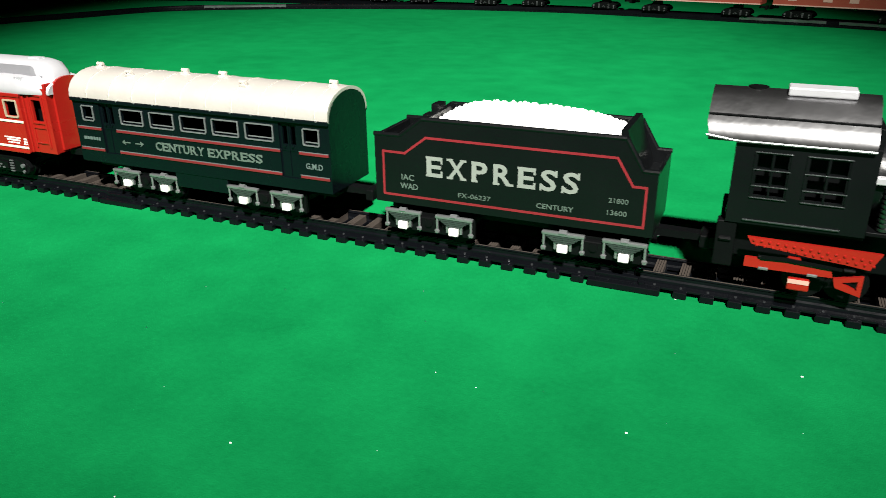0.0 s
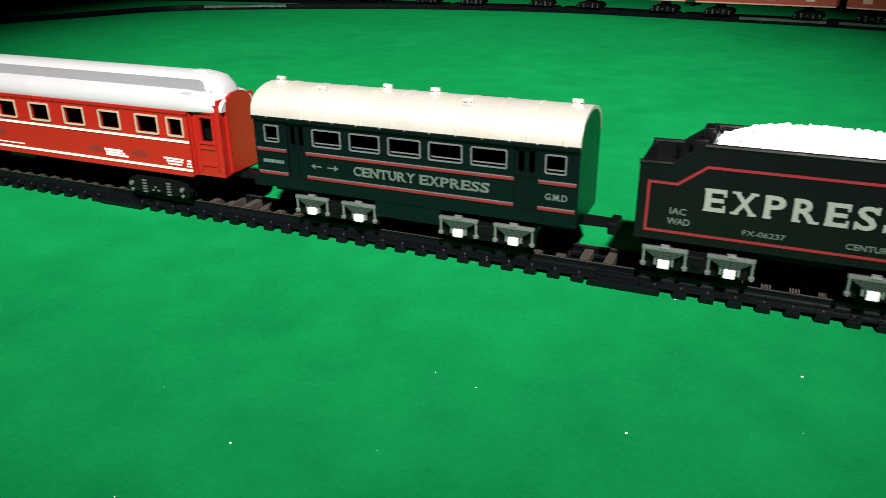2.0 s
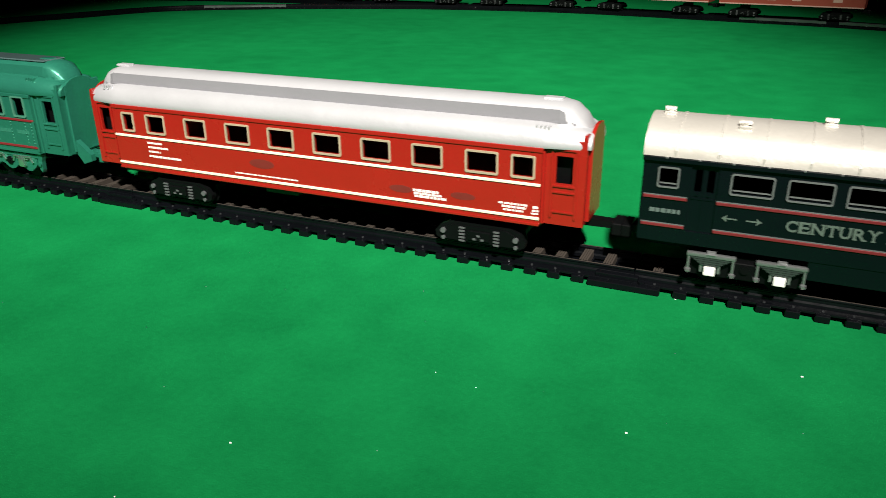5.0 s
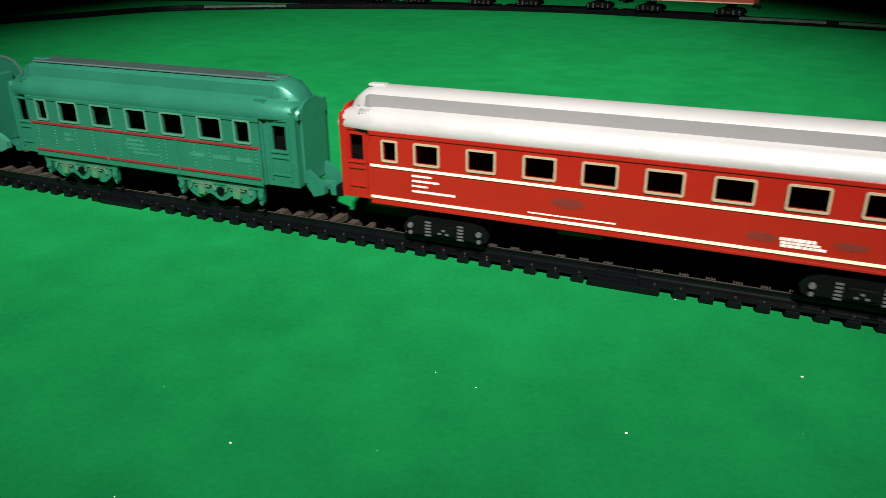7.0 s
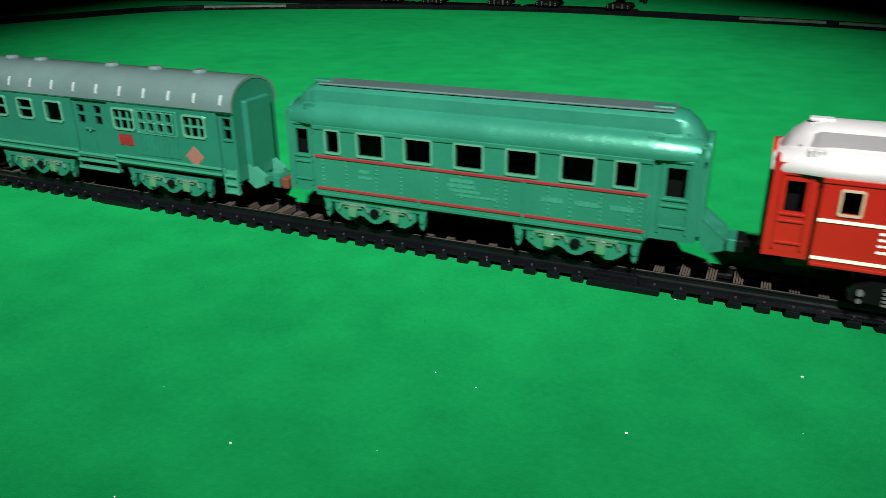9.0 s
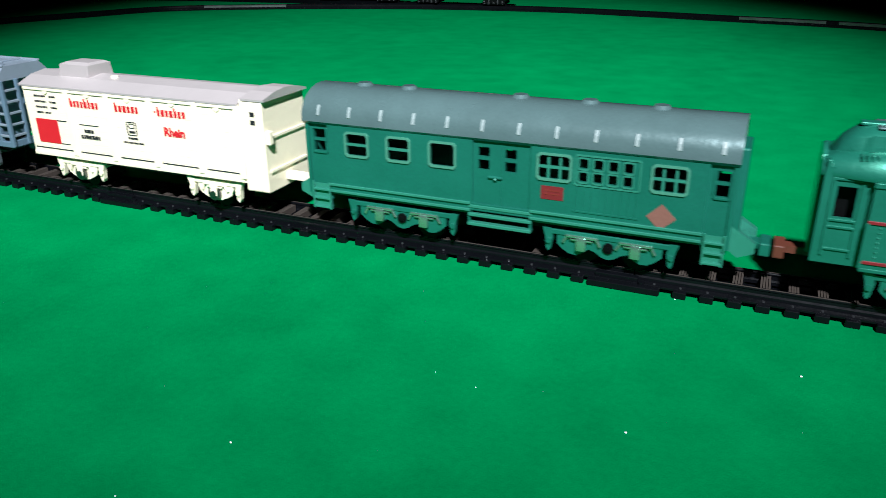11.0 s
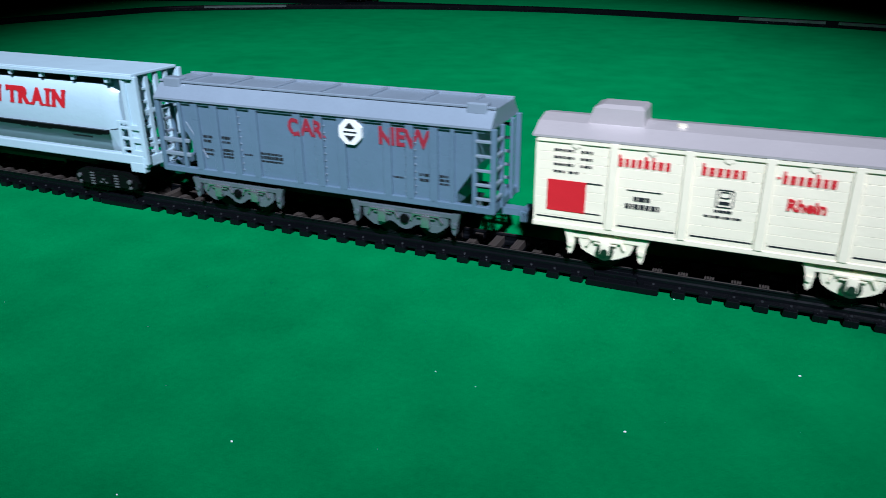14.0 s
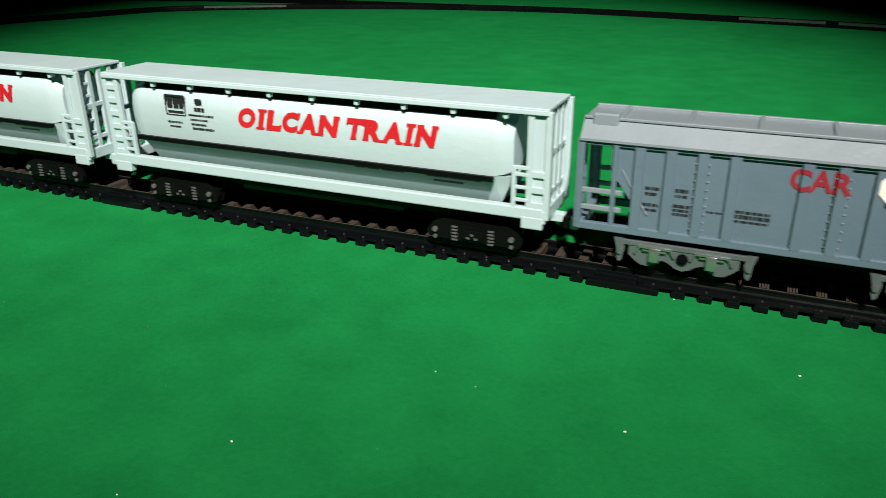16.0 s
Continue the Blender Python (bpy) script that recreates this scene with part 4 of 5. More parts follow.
# ---- sea-green baggage coach ----
def build_baggage():
    car = thing("baggage_coach", -928.0, "sea-green baggage coach with ribbed grey arched roof", "coach", "train cars")
    y, z0, z1 = -17.0, 26.5, 58.6
    two = [(-999.6, -987.5), (-979.2, -967.4)]
    plain = [(-959.2, -946.4)]
    six = [(-911.8, -897.4), (-867.2, -853.2)]
    panel = (-896.4, -870.8)
    mid = (-939.2, -914.4)
    ends = [(-1018.6, -1008.2), (-846.4, -837.4)]
    for s in (-1, 1):
        holes = [(a + 0.8, b - 0.8, 44.2, 54.0) for a, b in two + plain + six] + [(*mid, 29.5, 57.0)]
        holes += [(-894.6 + i * 5.8, -891.2 + i * 5.8, za, zc) for i in range(4) for za, zc in ((44.4, 48.4), (49.8, 53.8))]
        bm = bm_new()
        wall_y(bm, -1008.2, -846.4, z0, z1, holes, min(s * 17, s * 15.4), max(s * 17, s * 15.4))
        part("side_wall", bm, DIMGREEN, car)
        bm = bm_new()             # sunken double door in the middle
        dh = [(-937.0, -932.2, 44.4, 48.6), (-937.0, -932.2, 50.0, 54.0), (-925.4, -920.6, 44.4, 48.6), (-925.4, -920.6, 50.0, 54.0)]
        wall_y(bm, *mid, 29.5, 57.0, dh, min(s * 15.8, s * 14.4), max(s * 15.8, s * 14.4))
        box(bm, -927.2, -926.6, s * 15.9 - 0.2, s * 15.9 + 0.2, 29.5, 57)
        rod(bm, (-932.5, s * 16.2, 41.6), (-926.5, s * 16.2, 41.6), 0.6, 8)
        rod(bm, (-929.5, s * 15.6, 41.6), (-929.5, s * 16.6, 40.4), 0.8, 8)
        part("door", bm, DIMGREEN, car, "sunken double baggage door with barred windows")
        for a, b in ends:
            bm = bm_new()
            wall_y(bm, a, b, 22, z1, [(a + 2.6, b - 1.8, 44.4, 49.0), (a + 2.6, b - 1.8, 50.2, 54.4)], min(s * 15.6, s * 14.2), max(s * 15.6, s * 14.2))
            ring_y(bm, a + 1.8, b - 1.0, 43.4, 55.2, 0.7, s * 15.9 - 0.3, s * 15.9 + 0.3)
            part("vestibule_door", bm, DIMGREEN, car, "narrow end door with a barred window")
            bm = bm_new()
            for k in range(3):
                box(bm, a + 0.8, b - 0.6, min(s * 14.4, s * 17.2), max(s * 14.4, s * 17.2), 17.4 + k * 4.2, 18.4 + k * 4.2, 0.2)
            box(bm, a + 0.6, a + 1.4, min(s * 16.4, s * 17.2), max(s * 16.4, s * 17.2), 17, 30, 0.2)
            box(bm, b - 1.2, b - 0.4, min(s * 16.4, s * 17.2), max(s * 16.4, s * 17.2), 17, 30, 0.2)
            box(bm, a + 0.8, b - 0.6, min(s * 15.0, s * 15.8), max(s * 15.0, s * 15.8), 17, 29)
            part("steps", bm, GREEN_PALE, car, "moulded boarding steps")
        for z in (29.6, 26.6):
            bm = bm_new()
            box(bm, -1008.2, -940, min(s * 17, s * 17.8), max(s * 17, s * 17.8), z - 0.6, z + 0.6, 0.2)
            part("belt_rail", bm, GREEN_PALE, car)
            bm = bm_new()
            box(bm, -914, -846.4, min(s * 17, s * 17.8), max(s * 17, s * 17.8), z - 0.6, z + 0.6, 0.2)
            part("belt_rail", bm, GREEN_PALE, car)
        for k, z in enumerate((28.2, 24.6, 20.6)):
            bm = bm_new()
            box(bm, -941, -913, min(s * 15, s * (17.3 + 0.4 * k)), max(s * 15, s * (17.3 + 0.4 * k)), z - 0.7, z + 0.7, 0.25)
            part("running_board", bm, GREEN_PALE, car)
        for a in (-941, -914):
            bm = bm_new()
            box(bm, a, a + 1, min(s * 16.2, s * 17.2), max(s * 16.2, s * 17.2), 20, 29)
            part("step_hanger", bm, DIMGREEN, car)
    for a, b in two + plain + six:
        bm = bm_new()
        ring_y(bm, a, b, 43.4, 54.8, 0.95, y - 0.6, y + 0.3, c=1.2)
        part("window_frame", bm, FRAME_GREEN, car, "pale raised window frame")
    for a, b in two + six:
        bm = bm_new()
        box(bm, a + 0.8, b - 0.8, y + 0.1, y + 0.9, 48.5, 49.6)
        if (a, b) in six:
            for k in (1, 2):
                xx = a + (b - a) * k / 3
                box(bm, xx - 0.5, xx + 0.5, y + 0.1, y + 0.9, 44, 54)
        part("glazing_bar", bm, GREEN_PALE, car)
    bm = bm_new()
    ring_y(bm, panel[0], panel[1], 42.8, 55.4, 0.6, y - 0.35, y + 0.2)
    for i in range(4):
        for za, zc in ((43.8, 49.0), (49.2, 54.4)):
            ring_y(bm, -895.2 + i * 5.8, -890.6 + i * 5.8, za, zc, 0.6, y - 0.4, y + 0.2)
    part("louvre_panel", bm, GREEN_PALE, car, "pale moulded louvre panel")
    bm = bm_new()
    for i in range(9):
        x = -895 + i * 2.9
        box(bm, x - 0.2, x + 0.2, y - 0.25, y + 0.1, 32.5, 42.5)
    box(bm, -896.4, -870.8, y - 0.3, y + 0.1, 31.8, 32.4)
    part("planking", bm, DIMGREEN, car, "grooved sliding door")
    bm = bm_new()
    box(bm, -909.6, -900.4, y - 0.2, y + 0.1, 35.6, 41.2)
    sq = part("placard", bm, DULLRED, car, "small square pinkish red placard")
    bars([(-908.6, -901.4, 39.0, 39.7), (-908.6, -901.4, 37.6, 38.2)], y - 0.15, WORN, car)
    bm = bm_new()
    prism_y(bm, [(-862, 39.4), (-856.4, 34.0), (-862, 28.8), (-867.6, 34.0)], y - 0.2, y + 0.1)
    part("hazard_diamond", bm, DUSTYPINK, car, "faded pinkish diamond label")
    for x in (-1019.0, -837.4):
        bm = bm_new()
        prism_x(bm, arch(16.6, 58.2, 12.6) + [(-16.6, 24), (16.6, 24)], x - 0.8, x + 0.8)
        part("end_wall", bm, DIMGREEN, car, "rounded end wall")
        sg = -1 if x < -900 else 1
        bm = bm_new()
        box(bm, min(x, x + sg * 3.6), max(x, x + sg * 3.6), -9.5, 9.5, 24, 62, 0.8)
        part("gangway", bm, DIMGREEN, car, "raised gangway connection")
        for s in (-1, 1):
            bm = bm_new()
            prism_y(bm, [(x, 22), (x, 32), (x + sg * 10, 25.4), (x + sg * 10, 21.5), (x + sg * 4, 19)], s * 8 - 1.6, s * 8 + 1.6)
            part("buffer_bracket", bm, GREEN_PALE, car)
    bm = bm_new()
    box(bm, -1018, -838, -15, 15, 24.2, 26.4)
    part("floor_plate", bm, DIMGREEN, car)
    rf = roof_arch(car, -1020.4, -836.4, 18.0, 58.0, 14.2, 1.3, GREEN_ROOF, "glossy grey-green arched roof")
    for i in range(12):
        x = -1012 + i * 15.4
        o = arch(18.12, 58.0, 14.4, 20)
        for lo, hi in ((0, 6), (14, 20)):
            seg = o[lo:hi + 1]
            seg = [p for p in seg if 60.5 < p[1] < 66.5]
            if len(seg) < 2:
                continue
            bm = bm_new()
            prism_x(bm, seg + [(a * 0.985, b - 0.35) for a, b in seg][::-1], x - 0.7, x + 0.7)
            part("roof_rib", bm, PALEGREY, rf, "pale short roof rib")
    for x in (-998, -976, -925, -896, -868):
        bm = bm_new()
        rod(bm, (x, 1, 71.6), (x, 1, 73.2), 4.2, 16, 2.8)
        part("vent", bm, GREEN_ROOF, rf, "low round roof vent", smooth=True)
    bm = bm_new()
    box(bm, -1000, -856, -9, 9, 20, 24.4, 0.5)
    part("underframe", bm, BLACK, car)
    bogie_cast(car, -1000.2, -946.0, DIMGREEN)
    bogie_cast(car, -908.4, -854.2, DIMGREEN)
    coupler(car, -837, 1, DIMGREEN, 15)
    coupler(car, -1019, -1, BLACK, 10)
    return car


# ---- ivory refrigerator wagon ----
def build_ivory():
    car = thing("refrigerator_wagon", -1118.0, "ivory refrigerator wagon with red print and lilac-grey roof", "wagon", "train cars")
    y = -17.0
    bm = bm_new()
    box(bm, -1195.4, -1042.2, -17, 17, 24.0, 61.6, 0.4)
    part("body", bm, IVORY, car, "smooth ivory box body")
    bm = bm_new()
    prism_x(bm, [(17.9, 61.4), (17.9, 62.3), (9, 66.0), (0, 67.4), (-9, 66.0), (-17.9, 62.3), (-17.9, 61.4)], -1196.6, -1055.6)
    rf = part("roof", bm, LILAC, car, "lilac-grey low pitched roof")
    bm = bm_new()             # raised hood over the end platform
    prism_x(bm, [(17.0, 61.6), (17.0, 64.4), (9, 66.4), (0, 67.2), (-9, 66.4), (-17.0, 64.4), (-17.0, 61.6)], -1054.6, -1042.4)
    part("end_cabin", bm, IVORY, car)
    bm = bm_new()
    prism_x(bm, [(17.8, 64.2), (17.8, 65.2), (9, 67.4), (0, 68.2), (-9, 67.4), (-17.8, 65.2), (-17.8, 64.2)], -1053.4, -1040.6)
    part("cabin_roof", bm, LILAC, car)
    bm = bm_new()             # ventilation hut on the roof
    loft(bm, [[(-1177.4, -8.4, 64.0), (-1155.2, -8.4, 64.0), (-1155.2, 8.4, 64.0), (-1177.4, 8.4, 64.0)],
              [(-1175.4, -7.6, 72.2), (-1155.8, -7.6, 72.2), (-1155.8, 7.6, 72.2), (-1175.4, 7.6, 72.2)],
              [(-1172.4, -5.2, 73.4), (-1157.2, -5.2, 73.4), (-1157.2, 5.2, 73.4), (-1172.4, 5.2, 73.4)]])
    part("roof_hut", bm, LILAC, car, "small lilac-grey hut on the roof")
    bm = bm_new()
    rod(bm, (-1142, -4, 66.4), (-1142, -4, 67.6), 1.8, 12)
    part("roof_cap", bm, IVORY, car)
    for x in (-1179, -1150, -1123, -1095, -1068):
        bm = bm_new()
        prism_y(bm, [(x - 2, 60.8), (x + 2, 60.8), (x + 1.6, 58.6), (x, 57.6), (x - 1.6, 58.6)], y - 0.5, y + 0.2)
        part("clip", bm, IVORY, car)
    # upright posts, and the shallow boards between them
    posts = (-1164.2, -1136.6, -1109.0, -1081.0, -1056.4)
    for x in posts:
        bm = bm_new()
        box(bm, x - 1.7, x + 1.7, y - 0.9, y + 0.2, 26.2, 61.4, 0.3)
        part("post", bm, IVORY, car)
    bm = bm_new()
    box(bm, -1194.6, -1056, y - 0.7, y + 0.2, 59.6, 61.4, 0.25)
    part("top_rail", bm, IVORY, car)
    for a, b in zip((-1195.0,) + posts, posts):
        lo = a + (0.2 if a < -1190 else 2.0)
        for k in range(8):
            z = 29.4 + k * 3.75
            bm = bm_new()
            prism_x(bm, [(y + 0.2, z), (y - 0.07, z + 0.06), (y - 0.07, z + 3.56), (y + 0.2, z + 3.68)], lo, b - 2.0)
            part("board", bm, IVORY, car)
        bm = bm_new()
        box(bm, lo + 1, b - 2.4, y - 0.14, y + 0.1, 28.2, 28.8)
        part("panel_line", bm, INK, car)
    bm = bm_new()
    box(bm, -1195.4, -1056, y - 0.5, y + 0.2, 24.2, 26.4, 0.3)
    prism_y(bm, [(-1054.6, 26), (-1042.2, 26), (-1042.2, 20.8), (-1054.6, 20.8)], -17.2, 17.2)
    part("sole_bar", bm, IVORY, car)
    bm = bm_new()
    box(bm, -1189.8, -1174.2, y - 0.3, y + 0.1, 31.6, 44.4)
    part("placard", bm, SIGNRED, car, "plain bright red square panel")
    bm = bm_new()
    box(bm, -1174.2, -1167.8, y - 0.28, y + 0.1, 44.0, 44.5)
    box(bm, -1174.2, -1167.8, y - 0.28, y + 0.1, 31.6, 32.0)
    part("panel_line", bm, INK, car)
    for k in range(4):
        z = 56.2 - k * 2.9
        bars([(-1187.6, -1179.5 if k != 3 else -1183, z, z + 0.9), (-1177 if k != 3 else -1181.5, -1172.0 if k != 3 else -1177.5, z, z + 0.9)], y - 0.12, INK, car, label="tiny dark print")
    # company name: plain red blocks of the print's size
    for a, b in ((-1162.4, -1141.4), (-1132.0, -1116.4), (-1104.6, -1085.4)):
        bm = bm_new()
        rnd = random.Random(int(-a))
        x, first = a, True
        while x < b - 1.2:
            w = rnd.uniform(1.5, 2.1)
            h = 57.2 if first else rnd.choice((55.8, 55.8, 57.2))
            box(bm, x, x + w * 0.5, y - 0.3, y + 0.1, 52.6, h)
            box(bm, x, x + w * 0.95, y - 0.3, y + 0.1, 55.1, 55.8)
            box(bm, x + w * 0.60, x + w * 0.95, y - 0.3, y + 0.1, 52.6, 55.8)
            box(bm, x, x + w * 0.95, y - 0.3, y + 0.1, 53.6, 54.2)
            x += w + 0.75
            first = False
        part("print_block", bm, SIGNRED, car, "bold red print blocks")
    lettering("Rhein", -1101.8, -1089.0, 42.8, 47.4, y - 0.12, SIGNRED, car, "bold red word", bold=0.4)
    bm = bm_new()
    box(bm, -1106.6, -1105.4, y - 0.3, y + 0.1, 54.2, 54.9)
    part("print_block", bm, SIGNRED, car)
    bars([(-1155.6, -1149.4, 39.4, 41.2), (-1158.6, -1145.2, 36.2, 38.2)], y - 0.12, INK, car, label="small dark print")
    bm = bm_new()
    box(bm, -1158.4, -1145.2, y - 0.28, y + 0.1, 43.4, 43.8)
    ring_y(bm, -1126.0, -1119.6, 41.0, 48.0, 0.4, y - 0.28, y + 0.1)
    ring_y(bm, -1124.8, -1120.8, 44.6, 47.2, 0.4, y - 0.28, y + 0.1)
    box(bm, -1124.8, -1120.8, y - 0.28, y + 0.1, 42.2, 43.4)
    part("line_mark", bm, INK, car, "small dark box mark")
    bars([(-1126, -1119.4, 39.0, 40.0), (-1129.4, -1116, 36.8, 37.6)], y - 0.12, INK, car, label="small dark print")
    # cabin corner with two peep holes, end rails and one thick drawhook
    bm = bm_new()
    box(bm, -1054.6, -1042.0, y - 0.5, y + 0.4, 21.0, 64.2, 0.35)
    part("cabin_side", bm, IVORY, car)
    for z in (57.0, 53.2):
        bm = bm_new()
        box(bm, -1049.0, -1046.4, y - 0.62, y - 0.3, z, z + 2.2)
        part("vent_slot", bm, INK, car)
    for z in (30.0, 46.0):
        bm = bm_new()
        box(bm, -1042.2, -1041.4, -15, 15, z, z + 1.6, 0.2)
        part("end_rail", bm, IVORY, car)
    bm = bm_new()
    box(bm, -1042.2, -1039.6, -16.6, -13.6, 44.0, 50.5, 0.4)
    part("lamp_bracket", bm, IVORY, car)
    bm = bm_new()
    box(bm, -1185, -1058, -9, 9, 20, 24.2, 0.5)
    part("underframe", bm, BLACK, car)
    bogie_cast(car, -1182.0, -1148.2, IVORY, 1)
    bogie_cast(car, -1092.8, -1059.4, IVORY, 1)
    coupler(car, -1042, 1, IVORY, 15, 25.0)
    coupler(car, -1195, -1, BLACK, 9)
    return car


# ---- slate-grey hopper ----
RIBS = (-1365.4, -1354.0, -1342.6, -1331.4, -1307.6, -1296.2, -1284.6, -1262.0, -1251.2, -1240.0)


def build_hopper():
    car = thing("hopper_wagon", -1300.0, "slate-grey ribbed hopper wagon lettered CAR NEW", "wagon", "train cars")
    y = -15.6
    bm = bm_new()                  # the hopper tub, sloped at both ends
    prism_y(bm, [(-1376, 61), (-1376, 50), (-1367, 38), (-1367, 27.5), (-1229.5, 27.5), (-1229.5, 33), (-1220.5, 46), (-1220.5, 61)], -15.6, 15.6)
    part("tub", bm, SLATE, car, "slate-grey hopper tub with sloped ends")
    bm = bm_new()
    prism_x(bm, [(17.6, 61.4), (17.6, 62.4), (11.6, 68.6), (11.2, 69.1), (-11.2, 69.1), (-11.6, 68.6), (-17.6, 62.4), (-17.6, 61.4)], -1388.4, -1214.0)
    rf = part("roof", bm, SLATE_ROOF, car, "pale grey bevelled roof")
    for s in (-1, 1):
        bm = bm_new()
        box(bm, -1388.4, -1214.0, s * 11.4 - 0.8, s * 11.4 + 0.8, 68.8, 70.0, 0.3)
        part("roof_rail", bm, SLATE_ROOF, rf)
        bm = bm_new()
        box(bm, -1388.6, -1212.4, min(s * 14.6, s * 17.0), max(s * 14.6, s * 17.0), 25.2, 28.4, 0.4)
        part("sill", bm, SLATE, car)
        bm = bm_new()
        box(bm, -1386, -1217, min(s * 15.2, s * 16.6), max(s * 15.2, s * 16.6), 59.8, 61.5, 0.3)
        part("top_rail", bm, SLATE, car)
    for x in (-1375, -1350, -1325, -1300, -1275, -1250, -1228):
        bm = bm_new()
        box(bm, x - 1, x + 1, -11, 11, 68.9, 70.0, 0.3)
        part("roof_batten", bm, SLATE_ROOF, rf)
    for x, w in ((-1380, 5), (-1222, 4.5)):
        bm = bm_new()
        box(bm, x - w, x + w, -13.2, -7.5, 66.4, 71.4, 0.7)
        part("hatch", bm, SLATE_ROOF, rf, "small scuffed roof hatch")
    for x in RIBS:
        for s in (-1, 1):
            bm = bm_new()
            loft(bm, [[(x - w, s * d, 60.5), (x + w, s * d, 60.5), (x + w, s * d, 28), (x - w, s * d, 28)] for w, d in ((2.0, 15.4), (1.95, 16.8), (1.65, 17.1))])
            part("rib", bm, SLATE, car)
    for x in (-1231.4, -1374.4):
        for s in (-1, 1):
            bm = bm_new()
            box(bm, x - 0.9, x + 0.9, s * 16.1 - 0.8, s * 16.1 + 0.8, 28, 61, 0.2)
            part("rib", bm, SLATE, car)
    bm = bm_new()
    for x in (-1345.0, -1340.2, -1298.6, -1293.8, -1253.6, -1248.8):
        for k in range(9):
            rod(bm, (x, y + 0.2, 30.5 + k * 3.2), (x, y - 0.5, 30.5 + k * 3.2), 0.5, 6, 0.25)
    tagged(part("rivets", bm, SLATE_ROOF, car, "rows of pale raised rivets"), kind="stuff")
    # end posts with ladders, and the open rails at the rear end
    for s in (-1, 1):
        for x in (-1213.4, -1221.4, -1387.4):
            bm = bm_new()
            box(bm, x - 1.0, x + 1.0, s * 16 - 1, s * 16 + 1, 25.5, 62, 0.3)
            part("corner_post", bm, SLATE, car)
        for k in range(5):
            bm = bm_new()
            box(bm, -1221, -1214, s * 16.4 - 0.7, s * 16.4 + 0.7, 31 + k * 6.2, 32.3 + k * 6.2, 0.25)
            part("ladder_rung", bm, SLATE_ROOF, car)
        for z in (33.5, 40.5):
            bm = bm_new()
            box(bm, -1387, -1371, s * 16 - 0.7, s * 16 + 0.7, z, z + 2.0, 0.3)
            part("hand_rail", bm, SLATE_ROOF, car)
        bm = bm_new()
        rod(bm, (-1372, s * 15.6, 51), (-1361, s * 15.9, 34), 0.35, 6)
        part("brace", bm, SLATE_ROOF, car)
    for x, sg in ((-1212.8, 1), (-1388.4, -1)):
        for yy in (-16, -6.5, 6.5, 16):
            bm = bm_new()
            box(bm, x - 0.9, x + 0.9, yy - 0.9, yy + 0.9, 25.5, 62, 0.3)
            part("end_post", bm, SLATE, car)
        for k in range(5):
            bm = bm_new()
            box(bm, x - 0.7, x + 0.7, -15.4, -7.2, 31 + k * 6.2, 32.3 + k * 6.2, 0.2)
            part("ladder_rung", bm, SLATE_ROOF, car)
        bm = bm_new()
        box(bm, min(x, x - sg * 3), max(x, x - sg * 3), -16.6, 16.6, 25, 29, 0.4)
        part("end_beam", bm, SLATE, car)
    for words, a, b in (("CAR", -1313.0, -1293.0), ("NEW", -1266.2, -1241.4)):
        ribs = [x for x in RIBS if a - 2 < x < b + 2]
        lettering(words, a, b, 50.4, 58.6, y, FADEDRED, car, "red capitals sprayed across the ribs", bold=0.35)
        for x in ribs:
            lettering(words, a, b, 50.4, 58.6, -17.1, FADEDRED, car, "red paint carried over a rib", bold=0.35, keep=(x - 1.8, x + 1.8))
    bm = bm_new()
    cx, cz = -1279.6, 54.9
    prism_y(bm, [(cx + 6.0 * math.cos(math.pi / 8 + i * math.pi / 4), cz + 6.0 * math.sin(math.pi / 8 + i * math.pi / 4)) for i in range(8)], -17.4, y + 0.1)
    sign = part("octagon_sign", bm, WHITE, car, "white octagonal emblem")
    bm = bm_new()
    prism_y(bm, [(cx - 2.7, cz + 1.6), (cx + 2.7, cz + 1.6), (cx, cz + 4.4)], -17.52, -17.3)
    prism_y(bm, [(cx - 2.7, cz - 1.6), (cx + 2.7, cz - 1.6), (cx, cz - 4.4)], -17.52, -17.3)
    box(bm, cx - 3.4, cx + 3.4, -17.52, -17.3, cz - 0.35, cz + 0.35)
    part("emblem_mark", bm, INK, sign)
    bars([(-1362.6, -1357.2, 44.2, 45.4), (-1362.4, -1357.8, 42.0, 43.2), (-1363.2, -1357.0, 37.6, 38.8), (-1362.6, -1357.4, 35.6, 36.6)], y, INK, car, label="tiny dark print")
    bars([(-1351.4, -1346.6, 44.4, 45.8), (-1351.4, -1346.8, 42.4, 43.4), (-1351.6, -1345.6, 38.4, 39.6), (-1351.6, -1345.6, 36.8, 37.8), (-1351.6, -1345.6, 35.2, 36.2)], y, INK, car, label="tiny dark print")
    bars([(-1339.4, -1333.2, 37.8, 38.5)], y, INK, car)
    bars([(-1329.4, -1317.4, 39.2, 40.2), (-1329.6, -1317.2, 37.2, 38.6), (-1329.4, -1317.6, 35.6, 36.4)], y, INK, car, label="tiny dark print")
    bars([(-1260.6, -1254.8, 36.2, 36.9), (-1247.2, -1242.6, 38.4, 39.6), (-1247.0, -1242.6, 36.0, 37.2)], y, INK, car, label="tiny dark print")
    bars([(-1237.6, -1233.2, 38.8, 39.8), (-1237.6, -1233.2, 37.0, 38.0), (-1237.6, -1233.2, 35.4, 36.2)], y, INK, car, label="tiny dark print")
    bm = bm_new()
    box(bm, -1370, -1230, -9, 9, 20, 27.6, 0.5)
    part("underframe", bm, BLACK, car)
    bogie_cast(car, -1372.6, -1319.0, GREYBOGIE)
    bogie_cast(car, -1281.8, -1228.2, GREYBOGIE)
